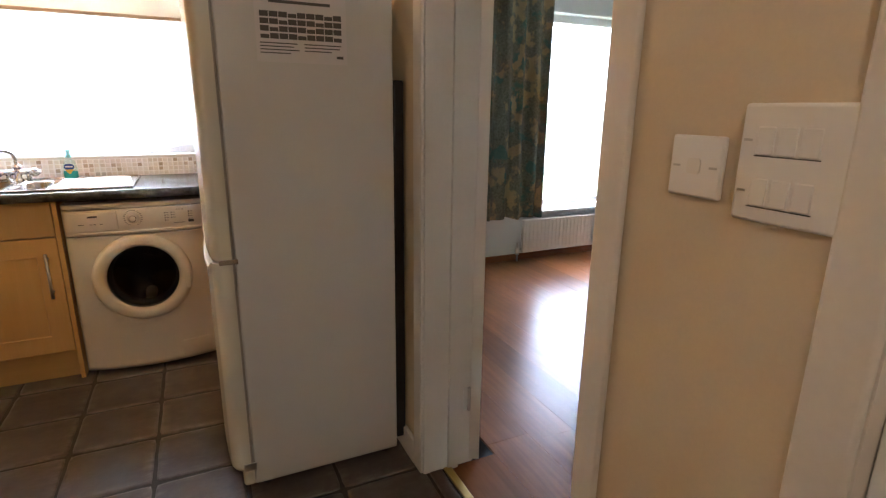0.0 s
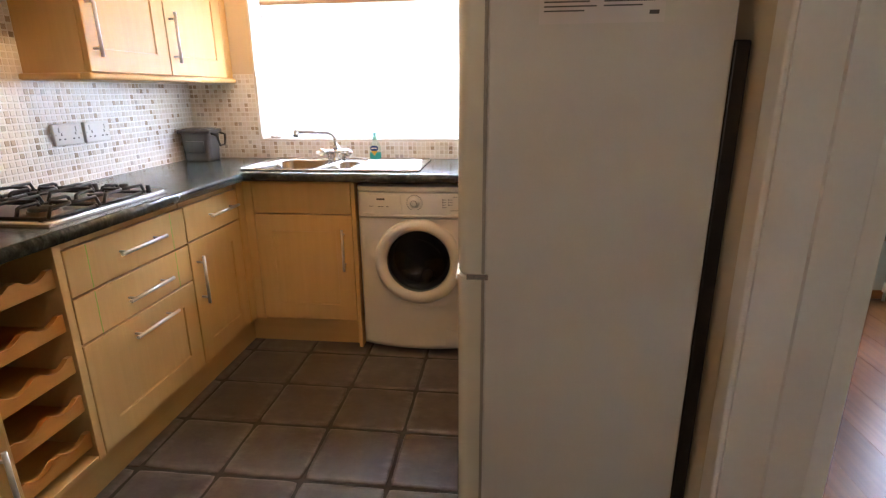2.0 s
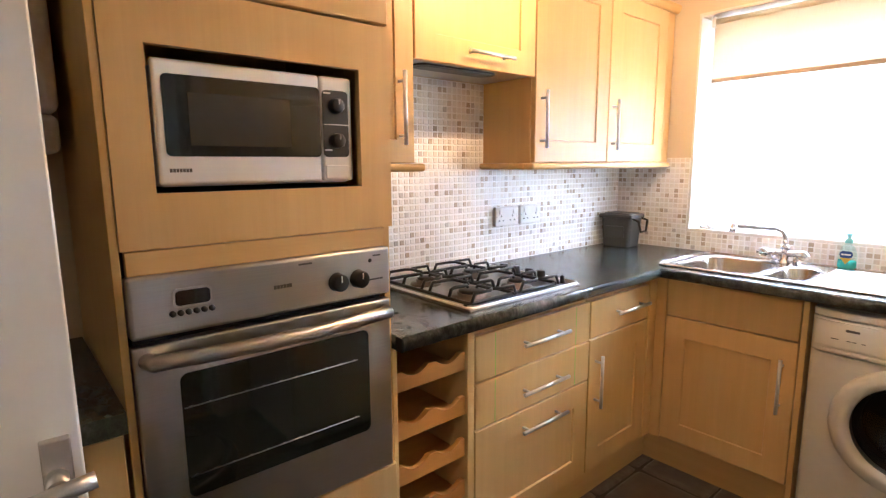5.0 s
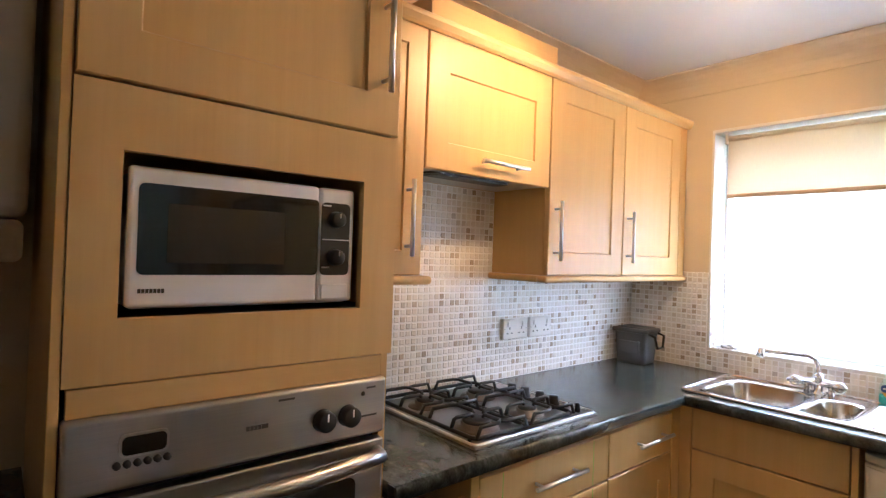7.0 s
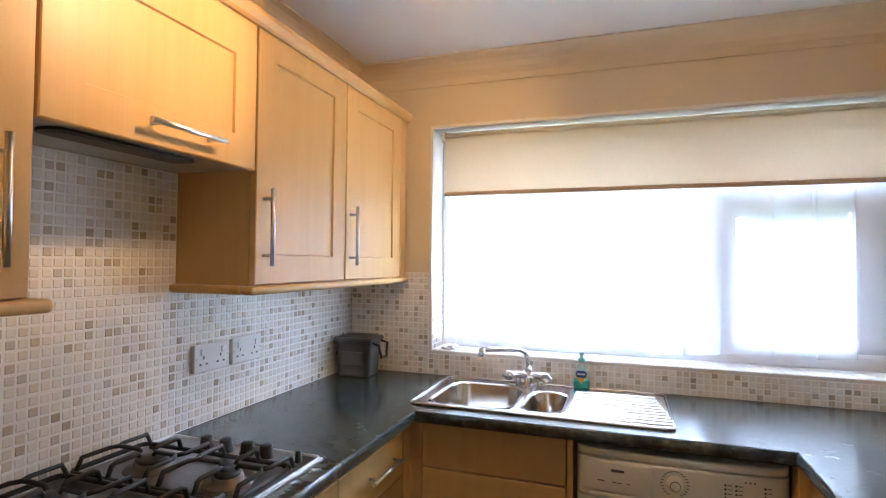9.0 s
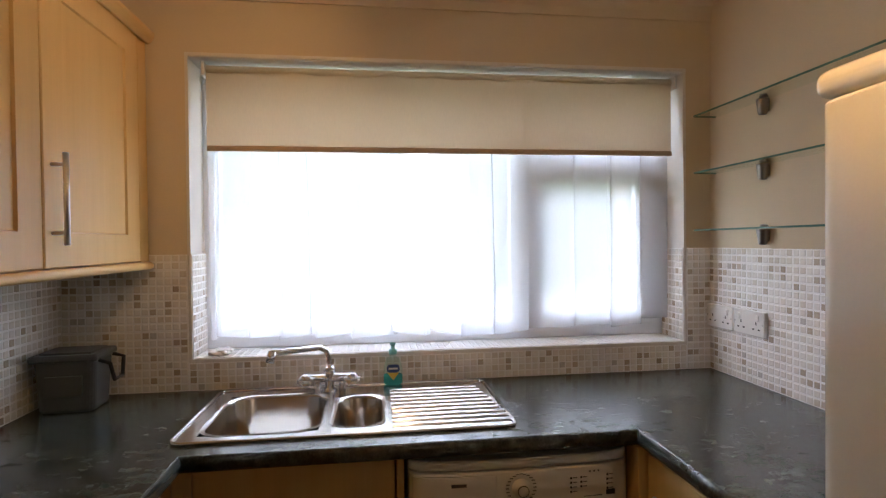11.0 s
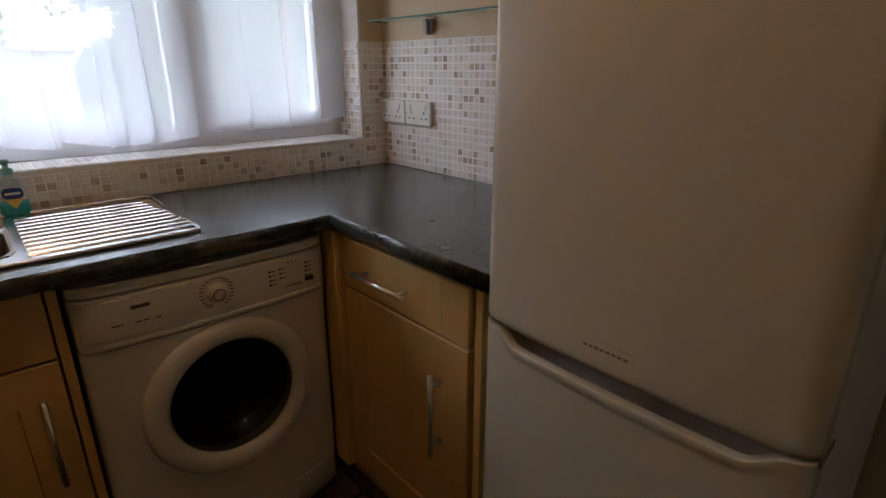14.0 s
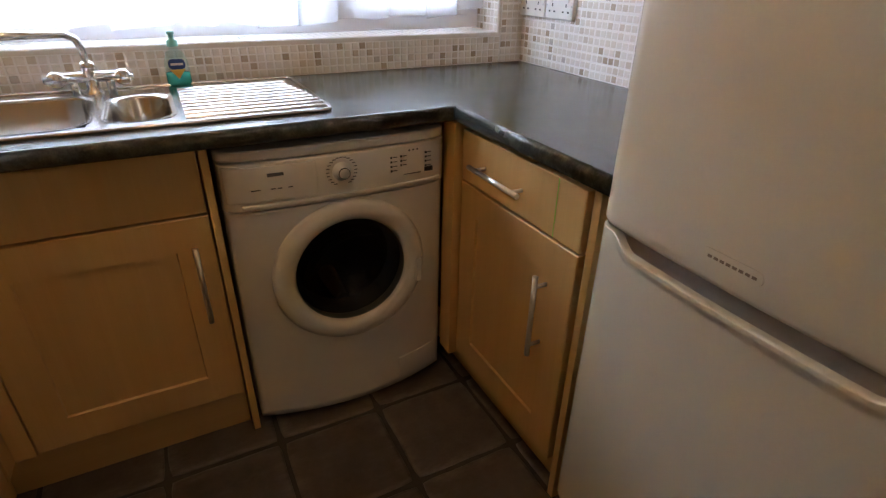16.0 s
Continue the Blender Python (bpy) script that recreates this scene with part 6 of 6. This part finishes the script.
def tree(x, y, h, r, seed):
    """A tapered trunk with limbs and a loose crown of small leaves."""
    rr = random.Random(seed)
    o = thing("tree", (x, y, -0.45), "leafy green garden tree beyond the window", "tree", "garden trees")
    bm = bmesh.new()
    rod(bm, (x, y, -0.45), (x, y, h * 0.62), 0.055 * h * 0.6, 0.02 * h * 0.5, 10)
    tips = []
    for k in range(9):
        a = rr.uniform(0, 6.28)
        z0 = h * rr.uniform(0.25, 0.6)
        e = (x + math.cos(a) * r * rr.uniform(0.45, 0.8), y + math.sin(a) * r * rr.uniform(0.45, 0.8), z0 + h * rr.uniform(0.12, 0.34))
        rod(bm, (x, y, z0), e, 0.014 * h, 0.005 * h, 6)
        tips.append(e)
    part("trunk", bm, bark, o)
    tips += [(x, y, h * 0.85), (x, y, h * 0.7)]
    verts, faces = [], []
    for e in tips:
        for _ in range(1700):
            d = Vector((rr.gauss(0, 1), rr.gauss(0, 1), rr.gauss(0, 0.8)))
            c = Vector(e) + d * r * 0.24
            s = rr.uniform(0.05, 0.12) * h / 5
            u = Vector((rr.gauss(0, 1), rr.gauss(0, 1), rr.gauss(0, 1))).normalized()
            w = u.orthogonal().normalized()
            b0 = len(verts)
            verts += [c - u * s, c + w * s * 0.5, c + u * s, c - w * s * 0.5]
            faces.append((b0, b0 + 1, b0 + 2, b0 + 3))
    me = bpy.data.meshes.new("crown")
    me.from_pydata(verts, [], faces)
    me.materials.append(leaf_mat)
    ob = new("crown", me)
    ob.parent = o
    ob.matrix_parent_inverse = Matrix.Translation(-HOME[o])
    tagged(ob, kind="stuff")


tree(-3.2, 17.0, 7.5, 2.6, 1)
tree(-0.9, 19.5, 7.0, 2.0, 6)
tree(5.6, 19.0, 7.2, 2.4, 2)
tree(4.3, 22.5, 8.5, 2.3, 7)
tree(5.2, 13.5, 6.5, 1.9, 9)
tree(8.4, 17.0, 7.0, 2.8, 3)
tree(-7.5, 18.0, 7.5, 3.0, 4)
tree(7.5, 30, 9.0, 3.6, 5)


def shrubs(x0, x1, y0, y1, h, n, seed, leaf=0.2):
    """A loose belt of leafy shrubs with an uneven top."""
    rr = random.Random(seed)
    verts, faces = [], []
    for _ in range(n):
        x = rr.uniform(x0, x1)
        top = h * (0.6 + 0.22 * math.sin(x * 0.9 + seed) + 0.18 * math.sin(x * 2.3 + 1.7 * seed))
        c = Vector((x, rr.uniform(y0, y1), -0.42 + (top + 0.42) * rr.random() ** 0.8))
        s = leaf * rr.uniform(0.5, 1.3)
        u = Vector((rr.gauss(0, 1), rr.gauss(0, 1), rr.gauss(0, 1))).normalized()
        w = u.orthogonal().normalized()
        b0 = len(verts)
        verts += [c - u * s, c + w * s * 0.6, c + u * s, c - w * s * 0.6]
        faces.append((b0, b0 + 1, b0 + 2, b0 + 3))
    me = bpy.data.meshes.new("shrubs")
    me.from_pydata(verts, [], faces)
    me.materials.append(leaf_mat)
    tagged(new("shrubs", me), "green leafy shrubs beyond the road", "shrubs", "", "stuff")


shrubs(1.0, 6.5, 31, 34, 3.0, 4000, 2)
shrubs(-32, 1.6, 31, 36, 9.5, 24000, 3, 0.30)
shrubs(5.4, 19, 31, 36, 9.5, 11000, 6, 0.30)
shrubs(3.4, 9.0, 21.5, 24, 2.2, 5000, 8)

# ---- floor tiles, mosaic and boards ----
floor = solid("floor", B(XW, XE + 0.10, -1.1, YN, -0.10, -0.004), floor_grout, "brown-grey square floor tiles", "floor", "structure")
PITCH, GX, GY = 0.300, -0.727, 2.045


def tile_mesh(name, w, d, h, bevel, mat):
    """A flat piece with chamfered upper edges, its base at z = 0, centred."""
    a, b, c, e = w / 2, d / 2, w / 2 - bevel, d / 2 - bevel
    v = [(-a, -b, 0), (a, -b, 0), (a, b, 0), (-a, b, 0), (-a, -b, h - bevel), (a, -b, h - bevel), (a, b, h - bevel), (-a, b, h - bevel), (-c, -e, h), (c, -e, h), (c, e, h), (-c, e, h)]
    f = [(0, 1, 5, 4), (1, 2, 6, 5), (2, 3, 7, 6), (3, 0, 4, 7), (4, 5, 9, 8), (5, 6, 10, 9), (6, 7, 11, 10), (7, 4, 8, 11), (8, 9, 10, 11)]
    me = bpy.data.meshes.new(name)
    me.from_pydata(v, [], f)
    me.materials.append(mat)
    return me


def piece(name, me, parent, m):
    ob = new(name, me)
    ob.parent = parent
    ob.matrix_basis = m
    return ob


def worn_tile(w, d, h, seed):
    """A slab whose outline wanders a little and whose upper edge is softly worn."""
    rr = random.Random(seed)
    n = 9
    side = [(-0.5 + k / n, -0.5) for k in range(n)] + [(0.5, -0.5 + k / n) for k in range(n)] + [(0.5 - k / n, 0.5) for k in range(n)] + [(-0.5, 0.5 - k / n) for k in range(n)]
    wander = [rr.uniform(-1, 1) for _ in side]
    soft = [(wander[k - 1] + 2 * wander[k] + wander[(k + 1) % len(side)]) / 4 for k in range(len(side))]
    verts, m = [], len(side)
    for inset, z in ((0.0, 0.0), (0.0, h * 0.45), (0.004, h * 0.85), (0.011, h)):
        for (x, y), o_ in zip(side, soft):
            cut = inset + 0.0030 * (o_ + 0.4)
            px, py = x * (w - 2 * cut), y * (d - 2 * cut)
            if abs(x) == 0.5 and abs(y) == 0.5:
                px, py = px * (1 - 0.004 / w * 2), py * (1 - 0.004 / d * 2)
            verts.append((px, py, z))
    faces = [(r * m + k, r * m + (k + 1) % m, (r + 1) * m + (k + 1) % m, (r + 1) * m + k) for r in range(3) for k in range(m)]
    faces.append(tuple(3 * m + k for k in range(m)))
    me = bpy.data.meshes.new("floor_tile")
    me.from_pydata(verts, [], faces)
    me.materials.append(floor_tile_mat)
    for p in me.polygons:
        p.use_smooth = len(p.vertices) == 4 and p.index >= m
    return me


cache = {}
rt = random.Random(3)
for i in range(-3, 6):
    for j in range(-11, 6):
        x0, x1 = max(GX + i * PITCH, XW), min(GX + (i + 1) * PITCH, XE + 0.075)
        y0, y1 = max(GY + j * PITCH, -1.1), min(GY + (j + 1) * PITCH, YN)
        if x1 - x0 < 0.02 or y1 - y0 < 0.02:
            continue
        if x1 > XE and not (y0 > 0.86 and y1 < 1.75):
            x1 = min(x1, XE)
            if x1 - x0 < 0.02:
                continue
        key = (round(x1 - x0, 3), round(y1 - y0, 3), (i * 3 + j * 5) % 6)
        if key not in cache:
            cache[key] = worn_tile(key[0] - 0.011, key[1] - 0.011, 0.0075, len(cache) + 11)
        piece("floor_tile", cache[key], floor, Matrix.Translation(((x0 + x1) / 2, (y0 + y1) / 2, -0.006 + rt.uniform(-0.0006, 0.0006))))

MP = 0.0253
small = tile_mesh("mosaic_tile", MP - 0.0054, MP - 0.0062, 0.0054, 0.0014, mosaic_single)


def mosaic_field(parent, m, w, h, near=None, skip=None, bed=grout, glaze=mosaic_joined):
    """Mosaic sheets over w x h from a lower corner; local x along the wall, y up, z out of it. Tiles within near stay single."""
    bm = B(0, w, 0, h, 0.0003, 0.0050)
    part("grout_bed", bm, bed, parent, "", m)
    verts, faces = [], []
    nx, ny = int(w / MP + 0.6), int(h / MP + 0.6)
    px, py = w / nx, h / ny
    src = [v.co.copy() for v in small.vertices]
    polys = [tuple(p.vertices) for p in small.polygons]
    made = 0
    rr = random.Random(int(w * 1000) + int(h * 77))
    for i in range(nx):
        for j in range(ny):
            cx, cy = (i + 0.5) * px + 0.0011 * (i % 8 - 3.5) / -3.5, (j + 0.5) * py + 0.0011 * (j % 8 - 3.5) / -3.5
            if skip and skip[0] < cx < skip[1] and skip[2] < cy < skip[3]:
                continue
            t = Matrix.Translation((cx, cy, 0.0007 + rr.uniform(0, 0.0005))) @ Matrix.Rotation(rr.gauss(0, 0.012), 4, "Z")
            if near and made < 300 and near[0] < cx < near[1] and near[2] < cy < near[3]:
                piece("mosaic_tile", small, parent, m @ t)
                made += 1
                continue
            b0 = len(verts)
            verts += [m @ (t @ v) for v in src]
            faces += [tuple(b0 + q for q in p) for p in polys]
    me = bpy.data.meshes.new("mosaic_tiles")
    me.from_pydata(verts, [], faces)
    me.materials.append(glaze)
    ob = new("mosaic_tiles", me)
    ob.parent = parent
    tagged(ob, "small glazed cream and beige mosaic tiles", kind="stuff")


def plane(origin, u, v):
    u, v = Vector(u), Vector(v)
    n = u.cross(v)
    return Matrix(((u.x, v.x, n.x, origin[0]), (u.y, v.y, n.y, origin[1]), (u.z, v.z, n.z, origin[2]), (0, 0, 0, 1)))


TH = 1.372 - TOP
west_plane = plane((XW, 1.634, TOP + 0.001), (0, 1, 0), (0, 0, 1))
mosaic_field(wall_west, west_plane, YN - 1.634, ZB - 0.028 - TOP, near=(0.02, 0.90, 0.0, 0.24))
mosaic_field(wall_west, plane((XW, 1.907, ZB - 0.026), (0, 1, 0), (0, 0, 1)), 0.580, 1.672 - ZB + 0.026)
mosaic_field(wall_north, plane((XW + 0.006, YN, TOP + 0.001), (1, 0, 0), (0, 0, 1)), WX0 - 0.005 - XW - 0.006, TH)
mosaic_field(wall_north, plane((WX0 - 0.004, YN, TOP + 0.001), (1, 0, 0), (0, 0, 1)), WX1 - WX0 + 0.008, WZ0 - TOP)
mosaic_field(wall_north, plane((WX1 + 0.005, YN, TOP + 0.001), (1, 0, 0), (0, 0, 1)), XK - 0.006 - WX1 - 0.005, TH)
mosaic_field(wall_east, plane((XK, YN, TOP + 0.001), (0, -1, 0), (0, 0, 1)), YN - 2.415, TH, near=(0.0, 0.62, 0.0, 0.30))
mosaic_field(wall_north, plane((WX0 + 0.004, YN + 0.001, WZ0 + 0.014), (0, 1, 0), (0, 0, 1)), FY - YN, 1.372 - WZ0 - 0.014)
mosaic_field(wall_north, plane((WX1 - 0.004, FY - 0.001, WZ0 + 0.014), (0, -1, 0), (0, 0, 1)), FY - YN - 0.001, 1.372 - WZ0 - 0.014)
mosaic_field(wall_north, plane((WX0 + 0.010, YN + 0.002, WZ0 + 0.0112), (1, 0, 0), (0, 1, 0)), WX1 - WX0 - 0.02, FY - YN - 0.004, bed=sill_glaze, glaze=sill_glaze)

board = {}
rp = random.Random(5)
x = XE + 0.106
while x < LX - 0.02:
    w = min(0.19, LX - x)
    y = -1.1 - rp.uniform(0, 1.0)
    while y < LY:
        y0, y1 = max(y, -1.1), min(y + 1.2, LY)
        if x < XE + 0.19:
            y0, y1 = max(y0, DY0 + 0.001), min(y1, DY1 - 0.001)
        if y1 - y0 > 0.03:
            key = (round(w, 3), round(y1 - y0, 3))
            if key not in board:
                board[key] = tile_mesh("floor_board", key[0] - 0.0005, key[1] - 0.0005, 0.010, 0.0006, plank_mat)
            piece("floor_board", board[key], floor_living, Matrix.Translation((x + w / 2, (y0 + y1) / 2, -0.010)))
        y += 1.2
    x += w
